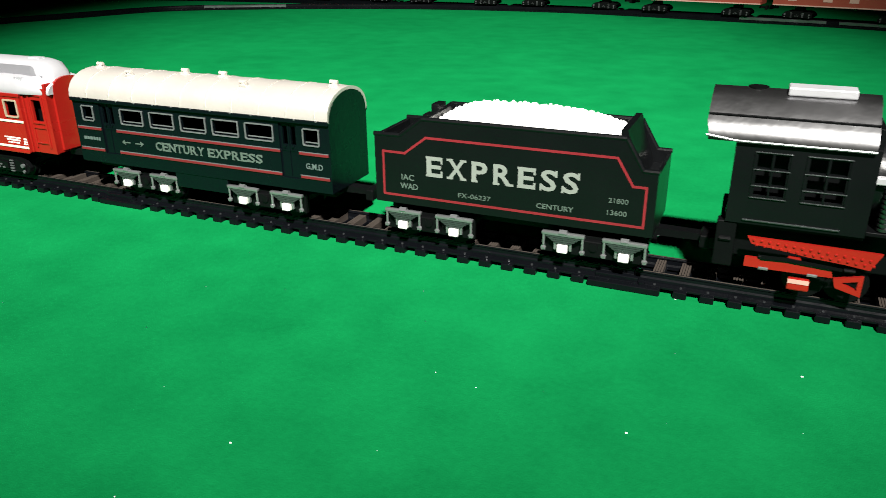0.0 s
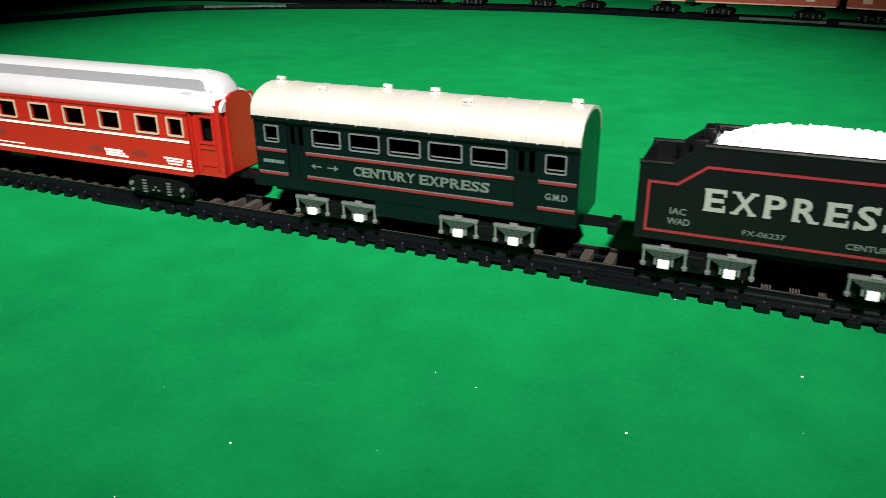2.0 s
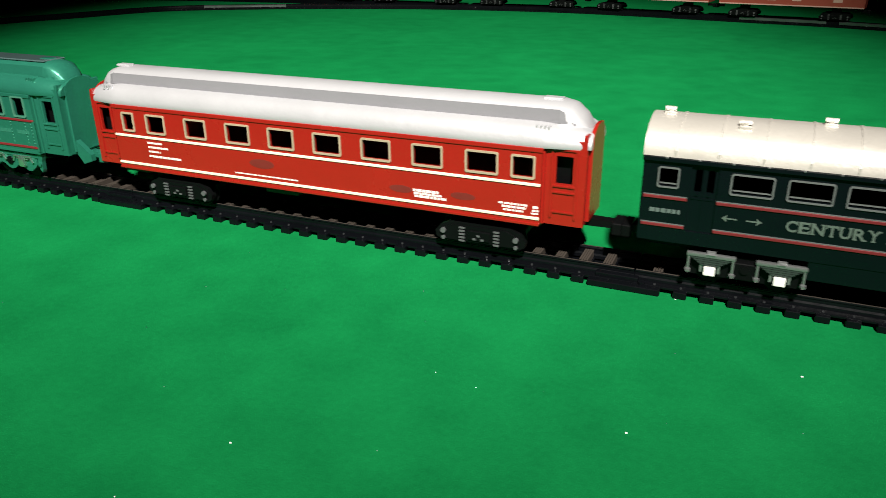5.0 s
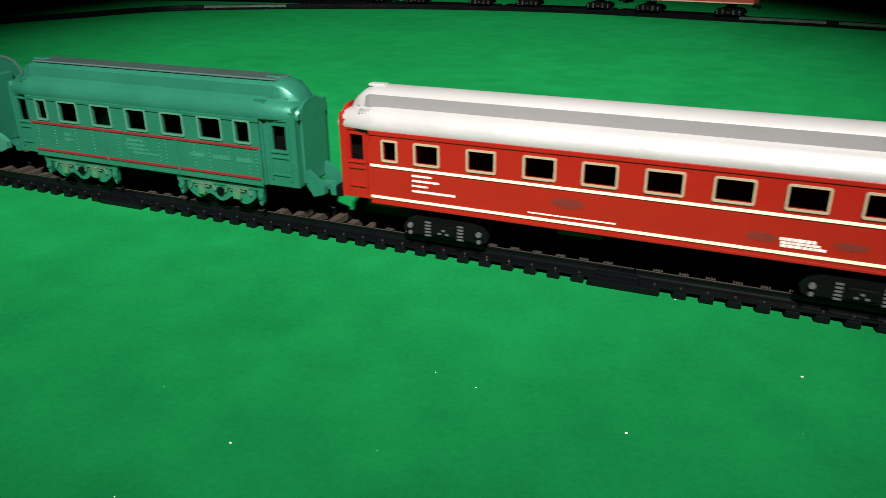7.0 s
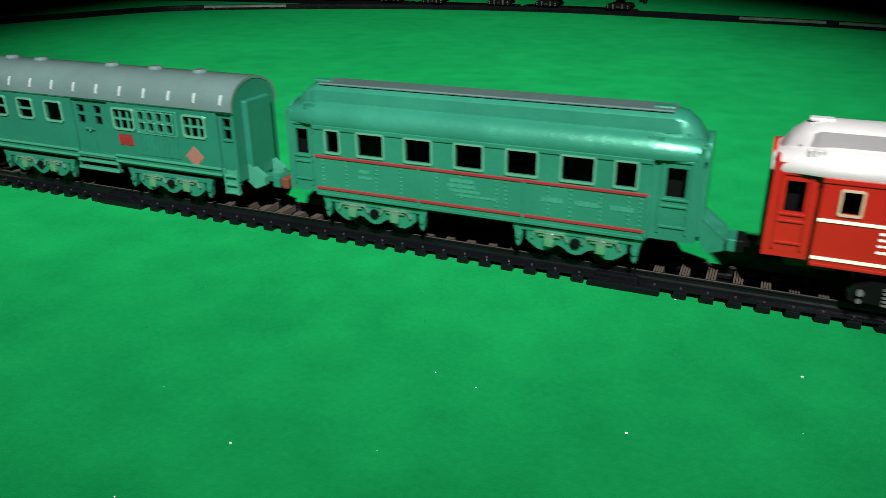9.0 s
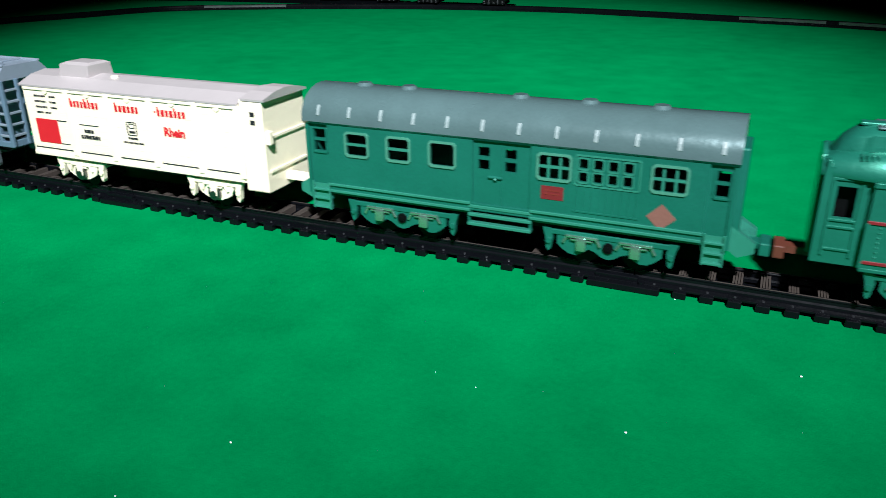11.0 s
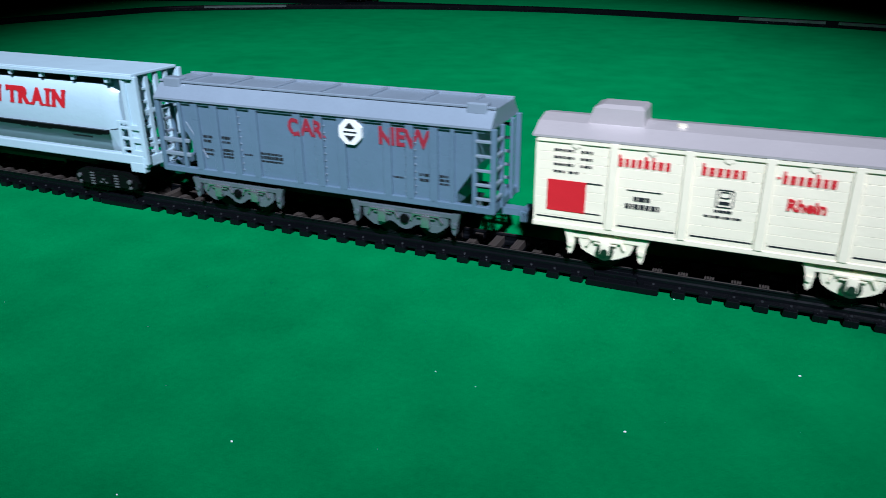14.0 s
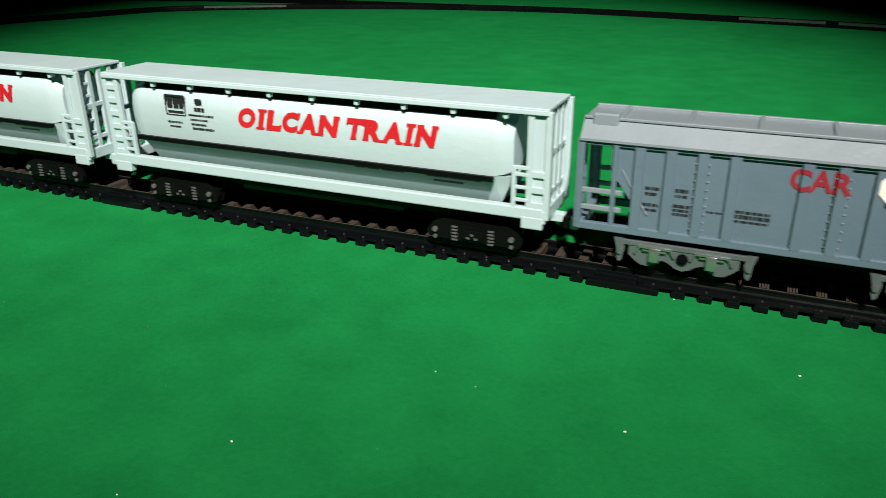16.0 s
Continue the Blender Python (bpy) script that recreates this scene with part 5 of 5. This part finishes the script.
    coupler(car, -1214.6, 1, SLATE, 14)
    coupler(car, -1388.4, -1, BLACK, 8)
    return car


# ---- covered tank hoppers ----
def build_oilcan():
    car = thing("tank_wagon", -1513.6, "pale blue-white tank wagon lettered OILCAN TRAIN in red", "wagon", "train cars")
    def tank(scale_y, zs=1.0):
        half = [(0, 69.5), (8, 68.8), (13, 66.6), (15.8, 63), (16.8, 58), (17.0, 52), (16.6, 46.5), (16.0, 42.0)]
        r = [(a * scale_y, 52 + (b - 52) * zs) for a, b in half]
        return r + [(-a, b) for a, b in r[::-1] if a > 0]
    bm = bm_new()
    sec = []
    for x, k, zs in ((-1617.4, 0.80, 0.80), (-1614.0, 0.93, 0.93), (-1609.0, 1.0, 1.0), (-1425.0, 1.0, 1.0), (-1419.5, 0.9, 0.9), (-1416.4, 0.76, 0.78)):
        sec.append([(x, a, b) for a, b in tank(k, zs)])
    loft(bm, sec)
    part("tank", bm, ICE, car, "smooth rounded tank", smooth=True)
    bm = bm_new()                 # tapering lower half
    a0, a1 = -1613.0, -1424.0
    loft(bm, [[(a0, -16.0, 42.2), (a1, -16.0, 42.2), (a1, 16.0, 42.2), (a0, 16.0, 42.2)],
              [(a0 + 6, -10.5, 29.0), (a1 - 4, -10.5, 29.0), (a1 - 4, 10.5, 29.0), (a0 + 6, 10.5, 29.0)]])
    part("lower_hopper", bm, ICE_SHADE, car, "sloping lower panel, its shade put into a grey-green")
    bm = bm_new()
    loft(bm, [[(a1, -15.5, 42.0), (a1 + 8, -13, 42.0), (a1 + 8, 13, 42.0), (a1, 15.5, 42.0)], [(a1 - 4, -10.5, 29.0), (a1 + 2, -10.5, 29.0), (a1 + 2, 10.5, 29.0), (a1 - 4, 10.5, 29.0)]])
    part("end_chute", bm, ICE, car)
    for s in (-1, 1):
        bm = bm_new()
        box(bm, -1613.4, -1423.6, s * 16.6 - 1.0, s * 16.6 + 1.0, 40.0, 42.2)
        part("seam", bm, BLACK, car, "black painted seam line")
        bm = bm_new()
        box(bm, -1631.0, -1402.0, min(s * 13.5, s * 17.2), max(s * 13.5, s * 17.2), 25.6, 30.8, 0.6)
        part("side_sill", bm, ICE, car)
        for x, w in ((-1626.6, 5.0), (-1406.6, 4.6)):
            bm = bm_new()
            box(bm, x - w, x + w, min(s * 13.5, s * 17.4), max(s * 13.5, s * 17.4), 21.6, 27, 0.5)
            part("step_plate", bm, ICE, car)
    bm = bm_new()
    box(bm, -1631.4, -1401.0, -17.4, 14.6, 70.6, 72.2, 0.4)
    box(bm, -1631.4, -1401.0, -17.6, -16.4, 69.4, 71.4, 0.3)
    rf = part("roof_walkway", bm, ICE, car, "flat white roof walkway")
    # black strips stand in for the shade between walkway and tank
    for s in (-1, 1):
        bm = bm_new()
        box(bm, -1607.0, -1424.0, min(s * 12.0, s * 14.4), max(s * 12.0, s * 14.4), 65.6, 70.5, 0.3)
        part("gutter", bm, BLACK, car, "black strip put in for the shade under the walkway")
    for i in range(9):
        x = -1600 + i * 22.6
        for s in (-1, 1):
            bm = bm_new()
            prism_y(bm, [(x - 1.4, 70.6), (x + 1.4, 70.6), (x + 0.8, 66.8), (x - 0.8, 66.8)], s * 15.0 - 1.4, s * 15.0 + 1.4)
            part("bracket", bm, ICE, car)
    for s in (-1, 1):
        for x in (-1408.4, -1623.5):
            sg = 1 if x > -1500 else -1
            bm = bm_new()
            box(bm, min(x, x + sg * 7.4), max(x, x + sg * 7.4), min(s * 13.6, s * 15.8), max(s * 13.6, s * 15.8), 28, 70, 0.2)
            part("end_panel", bm, ICE, car)
            for xx in (x, x + sg * 7.4):
                bm = bm_new()
                box(bm, xx - 1.3, xx + 1.3, s * 15.6 - 1.2, s * 15.6 + 1.2, 26, 70.8, 0.3)
                part("end_post", bm, ICE, car)
            for k in range(3 if sg > 0 else 6):
                bm = bm_new()
                box(bm, min(x, x + sg * 7.4), max(x, x + sg * 7.4), s * 16.0 - 0.8, s * 16.0 + 0.8, 30.5 + k * 6.6, 33.2 + k * 6.6, 0.25)
                part("ladder_rung", bm, ICE, car)
            xi = x - sg * 6.5
            bm = bm_new()
            box(bm, xi - 0.9, xi + 0.9, s * 16.2 - 0.9, s * 16.2 + 0.9, 30, 48, 0.2)
            for k in range(3):
                box(bm, min(x, xi), max(x, xi), s * 16.2 - 0.7, s * 16.2 + 0.7, 33 + k * 5.4, 34.4 + k * 5.4, 0.2)
            box(bm, min(x, xi), max(x, xi), s * 16.2 - 0.7, s * 16.2 + 0.7, 46.6, 48.2, 0.2)
            part("grab_ladder", bm, ICE, car)
    for x in (-1402.6, -1632.0):
        for yy in (-7, 0, 7):
            bm = bm_new()
            box(bm, x - 1.0, x + 1.0, yy - 1.3, yy + 1.3, 28, 70.8, 0.3)
            part("end_post", bm, ICE, car)
        for z in (34.0, 51.0):
            bm = bm_new()
            box(bm, x - 0.9, x + 0.9, -15.2, 15.2, z, z + 2.2, 0.3)
            part("end_rail", bm, ICE, car)
        for k in range(6):
            bm = bm_new()
            box(bm, x - 0.8, x + 0.8, -15.0, -8, 31 + k * 6.4, 32.4 + k * 6.4, 0.2)
            part("ladder_rung", bm, ICE, car)
        bm = bm_new()
        box(bm, x - 3, x + 1.6, -17.0, 17.0, 24.2, 30.0, 0.5)
        part("end_beam", bm, ICE, car)
    y = -17.0
    slab_word("OILCAN", -1551.0, -1497.4, 51.7, 61.2, y, SIGNRED, car, "bold red slanted slab capital", 0.62, 0.07, 0.24)
    slab_word("TRAIN", -1493.0, -1450.2, 51.7, 61.2, y, SIGNRED, car, "bold red slanted slab capital", 0.62, 0.07, 0.24)
    yy = -16.9
    bm = bm_new()
    ring_y(bm, -1593.0, -1580.8, 54.0, 64.0, 0.6, y - 0.1, y + 0.6)
    part("emblem", bm, INK, car, "dark square emblem")
    bm = bm_new()
    for a, b, c, d in ((-1591.6, -1588.6, 57.6, 62.4), (-1587.8, -1585.0, 57.6, 62.4), (-1584.4, -1582.0, 57.6, 62.4), (-1591.6, -1582, 55.2, 56.4)):
        box(bm, a, b, y - 0.1, y + 0.6, c, d)
    part("emblem_mark", bm, INK, car)
    bars([(-1574.6, -1570.8, 60.4, 63.0), (-1575.4, -1569.6, 57.0, 58.8), (-1579.4, -1564.0, 54.6, 55.4), (-1578.4, -1567.8, 52.4, 53.2), (-1578.2, -1569.4, 50.2, 51.0), (-1577.8, -1565.0, 48.2, 49.0)], y, INK, car, label="small dark print")
    bars([(-1592.4, -1583.6, 50.4, 51.2), (-1591.6, -1585.0, 48.4, 49.0)], y, INK, car, label="small dark print")
    bm = bm_new()
    def on_slope(a, b, lo, hi):
        rows = []
        for z in (lo, hi):
            f = -16.0 + (42.2 - z) * 0.4167
            rows.append([(a, f - 0.12, z), (b, f - 0.12, z), (b, f + 0.4, z), (a, f + 0.4, z)])
        loft(bm, rows)
    for a, b in ((-1490, -1485), (-1484, -1478), (-1476.6, -1466), (-1455, -1430)):
        on_slope(a, b, 38.4, 39.6)
    on_slope(-1452, -1438, 36.2, 37.2)
    part("lettering", bm, INK, car, "small dark print")
    bm = bm_new()
    box(bm, -1622, -1408, -9, 9, 20, 26, 0.5)
    part("underframe", bm, BLACK, car)
    bm = bm_new()
    box(bm, -1560, -1470, -7, 7, 17.5, 20.2, 0.4)
    part("brake_gear", bm, OLIVE, car)
    bogie_black(car, -1614.0, -1570.0)
    bogie_black(car, -1455.0, -1411.0)
    coupler(car, -1401.6, 1, ICE, 12)
    coupler(car, -1632, -1, ICE, 8)
    return car


def build_oilcan_twin():
    first = [o for o in bpy.data.objects if o.name == "tank_wagon"][0]
    return copy_thing(first, pose((-1513.6 - 249.5) * MM, 0, 0))


# ---- locomotive ----
def build_loco():
    car = thing("steam_locomotive", 60.0, "black toy steam locomotive with gunmetal cab roof and red running gear", "locomotive", "train cars")
    win = [(-1.2, 10.6), (15.6, 29.4)]
    for s in (-1, 1):
        bm = bm_new()
        holes = []
        for a, b in win:
            m = (a + b) / 2
            for u, v in ((a + 0.9, m - 0.5), (m + 0.5, b - 0.9)):
                holes += [(u, v, 57.2, 62.2), (u, v, 51.2, 56.2)]
            holes.append((a + 0.9, b - 0.9, 47.0, 50.2))
        wall_y(bm, -8.3, 37.5, 36.0, 67.0, holes, min(s * 17, s * 15.4), max(s * 17, s * 15.4))
        part("cab_side", bm, TENDER, car)
        for a, b in win:
            for z in (63.0, 56.7, 50.7, 46.3):
                bm = bm_new()
                box(bm, a - 0.2, b + 0.2, min(s * 17, s * 17.6), max(s * 17, s * 17.6), z - 0.2, z + 0.2, 0.1)
                part("window_bar", bm, SPRING, car)
            for xx in (a, (a + b) / 2, b):
                bm = bm_new()
                box(bm, xx - 0.35, xx + 0.35, min(s * 17, s * 17.4), max(s * 17, s * 17.4), 46.2, 63.2, 0.1)
                part("window_bar", bm, TENDER, car)
        bm = bm_new()
        box(bm, -2.6, 29.4, min(s * 17, s * 17.7), max(s * 17, s * 17.7), 37.3, 37.9, 0.15)
        part("cab_moulding", bm, SPRING, car)
    bm = bm_new()
    box(bm, 36.0, 37.6, -15.4, 15.4, 36, 74, 0.2)
    part("cab_front", bm, TENDER, car)
    bm = bm_new()
    box(bm, -8.3, 37.5, -15.4, 15.4, 34.5, 37)
    # black block added to fill the cab and darken its windows
    box(bm, -3, 36, -12, 12, 37, 73, 1.0)
    part("cab_floor", bm, BLACK, car)
    bm = bm_new()
    o = [(18.6, 67.2), (18.4, 69.5), (15.6, 73.0), (12.0, 75.8), (7.5, 79.8), (3, 81.8), (0, 82.4)]
    o = o + [(-a, b) for a, b in o[::-1][1:]]
    i = [(a * 0.93, b - 1.2) for a, b in o][::-1]
    loft(bm, [[(-19.0 if b > 70 else -18.0, a, b) for a, b in o + i], [(35.6, a, b) for a, b in o + i]])
    part("cab_roof", bm, GREY_METAL, car, "brushed gunmetal curved cab roof", smooth=True)
    for s in (-1, 1):
        bm = bm_new()
        box(bm, -19, 35.6, min(s * 13.4, s * 14.4), max(s * 13.4, s * 14.4), 74.4, 75.0, 0.1)
        part("roof_seam", bm, BLACK, car)
        bm = bm_new()
        rod(bm, (-18.6, s * 18.5, 68.0), (-8, s * 18.2, 66.6), 0.5, 6)
        rod(bm, (-8, s * 18.2, 66.6), (35.6, s * 18.2, 66.6), 0.5, 6)
        part("eave_bead", bm, DULLSILVER, car)
    bm = bm_new()
    box(bm, 6, 28, -5.5, 3.5, 81.0, 84.0, 0.5)
    part("roof_hatch", bm, SILVER, car, "bright plated roof hatch")
    bm = bm_new()
    rod(bm, (-4, 1, 81.6), (-4, 1, 82.6), 3.6, 14)
    part("roof_port", bm, BLACK, car)
    # boiler and front
    bm = bm_new()
    rod(bm, (37, 0, 54), (178, 0, 54), 14.5, 32)
    rod(bm, (178, 0, 54), (186, 0, 54), 14.5, 32, 11)
    part("boiler", bm, TENDER, car, "black boiler barrel", smooth=True)
    for x in (52, 84, 116, 148):
        bm = bm_new()
        rod(bm, (x - 1, 0, 54), (x + 1, 0, 54), 14.9, 32)
        part("boiler_band", bm, SILVER, car, smooth=True)
    for x, r, h in ((66, 5, 76), (104, 5.5, 77), (160, 5, 84)):
        bm = bm_new()
        rod(bm, (x, 0, 64), (x, 0, h), r, 18, r * (1.2 if x == 160 else 0.7))
        part("chimney" if x == 160 else "dome", bm, TENDER, car, smooth=True)
    for s in (-1, 1):
        bm = bm_new()
        box(bm, 37.5, 190, min(s * 9, s * 17.4), max(s * 9, s * 17.4), 37.0, 38.6, 0.3)
        part("running_plate", bm, BLACK, car)
        bm = bm_new()
        for k in range(9):
            rod(bm, (43, s * 14.5, 39 + k * 1.7), (43, s * 14.5, 40 + k * 1.7), 2.6, 12)
        rod(bm, (43, s * 14.5, 38.6), (43, s * 14.5, 55), 2.0, 12)
        part("pump", bm, GREY_METAL, car, "ribbed steam pump", smooth=True)
        bm = bm_new()
        box(bm, 37, 60, min(s * 14, s * 17), max(s * 14, s * 17), 55.4, 58.0, 0.4)
        part("pipe_cover", bm, SILVER, car)
        # red valve gear with round studs
        bm = bm_new()
        prism_y(bm, [(0.3, 31.3), (20, 31.2), (44.6, 31.0), (41.4, 24.4), (33, 25.4), (22, 26.2), (16, 27.0), (2.0, 28.6)], s * 16.2, s * 17.4)
        gear = part("side_frame", bm, RED, car, "bright red studded running-gear panel")
        for k in range(15):
            for r in range(2):
                bm = bm_new()
                ball(bm, (2.6 + k * 2.75 + r * 1.2, s * 17.4, 30.3 - 0.16 * k - r * 1.9), 0.62)
                part("stud", bm, RED, gear, smooth=True)
        bm = bm_new()
        prism_y(bm, [(0.4, 23.2), (14, 23.4), (15, 25.4), (19, 25.4), (20, 23.2), (29.6, 22.8), (30.4, 19.6), (16, 19.4), (0.4, 19.4)], s * 15.8, s * 17.2)
        part("side_rod", bm, RED, car, "red side rod")
        bm = bm_new()
        prism_y(bm, [(6, 24.6), (14.6, 25.0), (33, 23.8), (33, 22.8), (15, 23.8), (6, 23.4)], s * 17.2, s * 18.0)
        rod(bm, (33.5, s * 17.0, 23.2), (37, s * 17.0, 23.2), 0.8, 8)
        rod(bm, (5, s * 17.2, 24), (8, s * 17.2, 24), 0.7, 8)
        part("coupling_rod", bm, BLACK, car, "dark slim coupling rod", smooth=True)
        for a in (5.5, 22):
            bm = bm_new()
            box(bm, a, a + 3.4, min(s * 16.6, s * 17.8), max(s * 16.6, s * 17.8), 19.0, 20.0, 0.2)
            part("rod_clip", bm, DULLSILVER, car)
        bm = bm_new()
        box(bm, 15.9, 23.4, min(s * 16, s * 18.4), max(s * 16, s * 18.4), 13.0, 17.6, 0.6)
        part("axle_cover", bm, RED, car, "red square axle cover")
        bm = bm_new()
        box(bm, 16.1, 23.2, min(s * 18.3, s * 18.55), max(s * 18.3, s * 18.55), 15.8, 17.4)
        part("cover_scuff", bm, PALEROSE, car, "pale upper edge")
        bm = bm_new()
        for q in (((30.7, 19.4), (40.2, 21.6), (40.2, 19.9), (33.0, 18.2)), ((38.6, 21.0), (40.2, 21.6), (40.2, 13.6), (38.6, 14.4)),
                  ((30.7, 19.4), (33.2, 18.4), (40.2, 15.2), (40.2, 13.6), (31.6, 16.0))):
            prism_y(bm, list(q), s * 15.6, s * 17.2)
        part("counterweight", bm, RED, car, "red triangular frame with an open middle")
        bm = bm_new()
        box(bm, -11, -4, min(s * 11, s * 16.4), max(s * 11, s * 16.4), 18, 36, 0.5)
        rod(bm, (-9.5, s * 16.4, 29), (-5.5, s * 16.4, 29), 1.0, 8)
        part("rear_step", bm, BLACK, car)
    bm = bm_new()
    box(bm, -9, 188, -9, 9, 20, 37, 0.6)
    part("chassis", bm, BLACK, car)
    for x in (22, 36, 76, 104, 132):
        wheelset(car, x, 7.0 if x < 40 else 10.0)
    bm = bm_new()
    prism_x(bm, [(14, 34), (-14, 34), (-9, 10), (9, 10)], 190, 203)
    part("cowcatcher", bm, RED, car)
    coupler(car, -9, -1, BLACK, 8)
    return car


# ---- brick-red train on the far curve ----
def build_far_car():
    car = thing("far_coach", 0.0, "brick-red passenger coach with pale windows on the far track", "coach", "far train")
    for s in (-1, 1):
        bm = bm_new()
        wall_y(bm, -98, 98, 27, 60, [(-90 + i * 26.5, -74 + i * 26.5, 43, 53) for i in range(7)], min(s * 17, s * 15.4), max(s * 17, s * 15.4))
        part("side_wall", bm, BROWNRED, car)
        bm = bm_new()
        box(bm, -98, 98, min(s * 16.9, s * 17.6), max(s * 16.9, s * 17.6), 27, 28.6)
        part("sill", bm, PALEROSE, car)
        for a in (-70, -16, 18, 66):
            bm = bm_new()
            box(bm, a, a + 12, min(s * 16.9, s * 17.3), max(s * 16.9, s * 17.3), 34, 40)
            part("label_plate", bm, PALEROSE, car, "pale print panel")
        for i in range(7):
            bm = bm_new()
            ring_y(bm, -91 + i * 26.5, -73 + i * 26.5, 42, 54, 1.2, s * 17.2 - 0.4, s * 17.2 + 0.4)
            part("window_frame", bm, PALEROSE, car)
    for x in (-98, 98):
        bm = bm_new()
        box(bm, x - 0.8, x + 0.8, -17, 17, 27, 61, 0.2)
        part("end_wall", bm, BROWNRED, car)
    bm = bm_new()
    box(bm, -97, 97, -15.4, 15.4, 26.6, 28.4)
    part("floor_plate", bm, BROWNRED, car)
    roof_arch(car, -99, 99, 18, 59.6, 12, 1.4, SILVER, "silver arched roof")
    bogie_black(car, -84, -42)
    bogie_black(car, 42, 84)
    coupler(car, 98, 1, BLACK, 8)
    coupler(car, -98, -1, BLACK, 8)
    return car


def build_far_train():
    first = build_far_car()
    return [first] + [copy_thing(first, pose(0, 0, 0)) for _ in range(6)]


# ---- lint on the felt ----
def build_lint():
    rnd = random.Random(11)
    spots = [(-127.8, -157.9), (-23.8, -109.4), (23.4, -57.2), (-22.3, -15.7), (-88.4, -100.8), (-72.8, -104.1), (-141.7, -187.9)] + [(rnd.uniform(-420, 60), rnd.uniform(-150, -20)) for _ in range(24)]
    shift_x[0] = 0
    for k, (x, yv) in enumerate(spots):
        bm = bm_new()
        r = 0.42 if k < 3 else 0.25 if k < 7 else rnd.uniform(0.07, 0.14)
        bmesh.ops.create_icosphere(bm, subdivisions=1, radius=r, matrix=Matrix.Translation((x, yv, r * 0.6)) @ Matrix.Diagonal((1.3, 0.8, 0.7, 1)))
        for v in bm.verts:
            v.co += Vector([rnd.uniform(-0.15, 0.15) * r for _ in range(3)])
        ob = part("lint_speck", bm, LINT, None, at=(x, yv, 0))
        ob.location = (x * MM, yv * MM, 0)
        tagged(ob, "tiny white speck of lint on green felt", "lint", "lint on the felt")


build_lint()

BUILDERS = [build_loco, build_tender, build_century, build_red, build_green, build_baggage, build_ivory, build_hopper, build_oilcan, build_oilcan_twin]

TRAIN = [f() for f in BUILDERS]
for car in TRAIN[5:]:            # slack in the couplings behind the sea-green coach
    car.location.x -= 0.006

# distance run by the train, in millimetres, against seconds
RUN = [(0.0, 0.0), (0.5, 20.6), (1.0, 49.9), (1.5, 84.0), (2.0, 112.8), (2.5, 150.6), (3.0, 174.1), (3.5, 199.0), (3.7, 210.3),
       (4.4, 252.0), (5.1, 296.0), (5.8, 339.4), (6.0, 353.7), (6.5, 396.9), (7.0, 436.5), (7.5, 477.5), (8.0, 512.2), (8.5, 563.7),
       (9.0, 614.5), (9.5, 678.3), (10.0, 738.5), (10.2, 759.4), (10.8, 818.0), (11.4, 874.0), (12.0, 927.0), (12.5, 968.7), (13.0, 1003.3),
       (13.5, 1070.8), (14.0, 1120.0), (14.5, 1179.4), (15.0, 1226.8), (15.5, 1283.8), (16.0, 1330.7)]


FAR = build_far_train()


def at_run(path, s):
    """Place and heading at a run of s millimetres along a path."""
    for a, b in zip(path, path[1:]):
        n = (b - a).length
        if s <= n:
            break
        s -= n
    p = a + (b - a) * (s / n)
    return pose(p.x * MM, p.y * MM, 0, 0, 0, math.degrees(math.atan2(b.y - a.y, b.x - a.x)))


def motions():
    # the far train runs the other way round at the same pace; its tail stands 382 mm right of the middle at the start
    s_tail = sum((b - a).length for a, b in zip(SIDING, SIDING[1:]) if a.x > 382)
    for k, car in enumerate(FAR):
        s0 = s_tail + 100 + 213 * k
        walk(car, [(t, at_run(SIDING, s0 + d)) for t, d in RUN])
    for car in TRAIN:
        x = car.location.x
        walk(car, [(t, pose(x + d * MM, 0, 0)) for t, d in RUN])


motions()
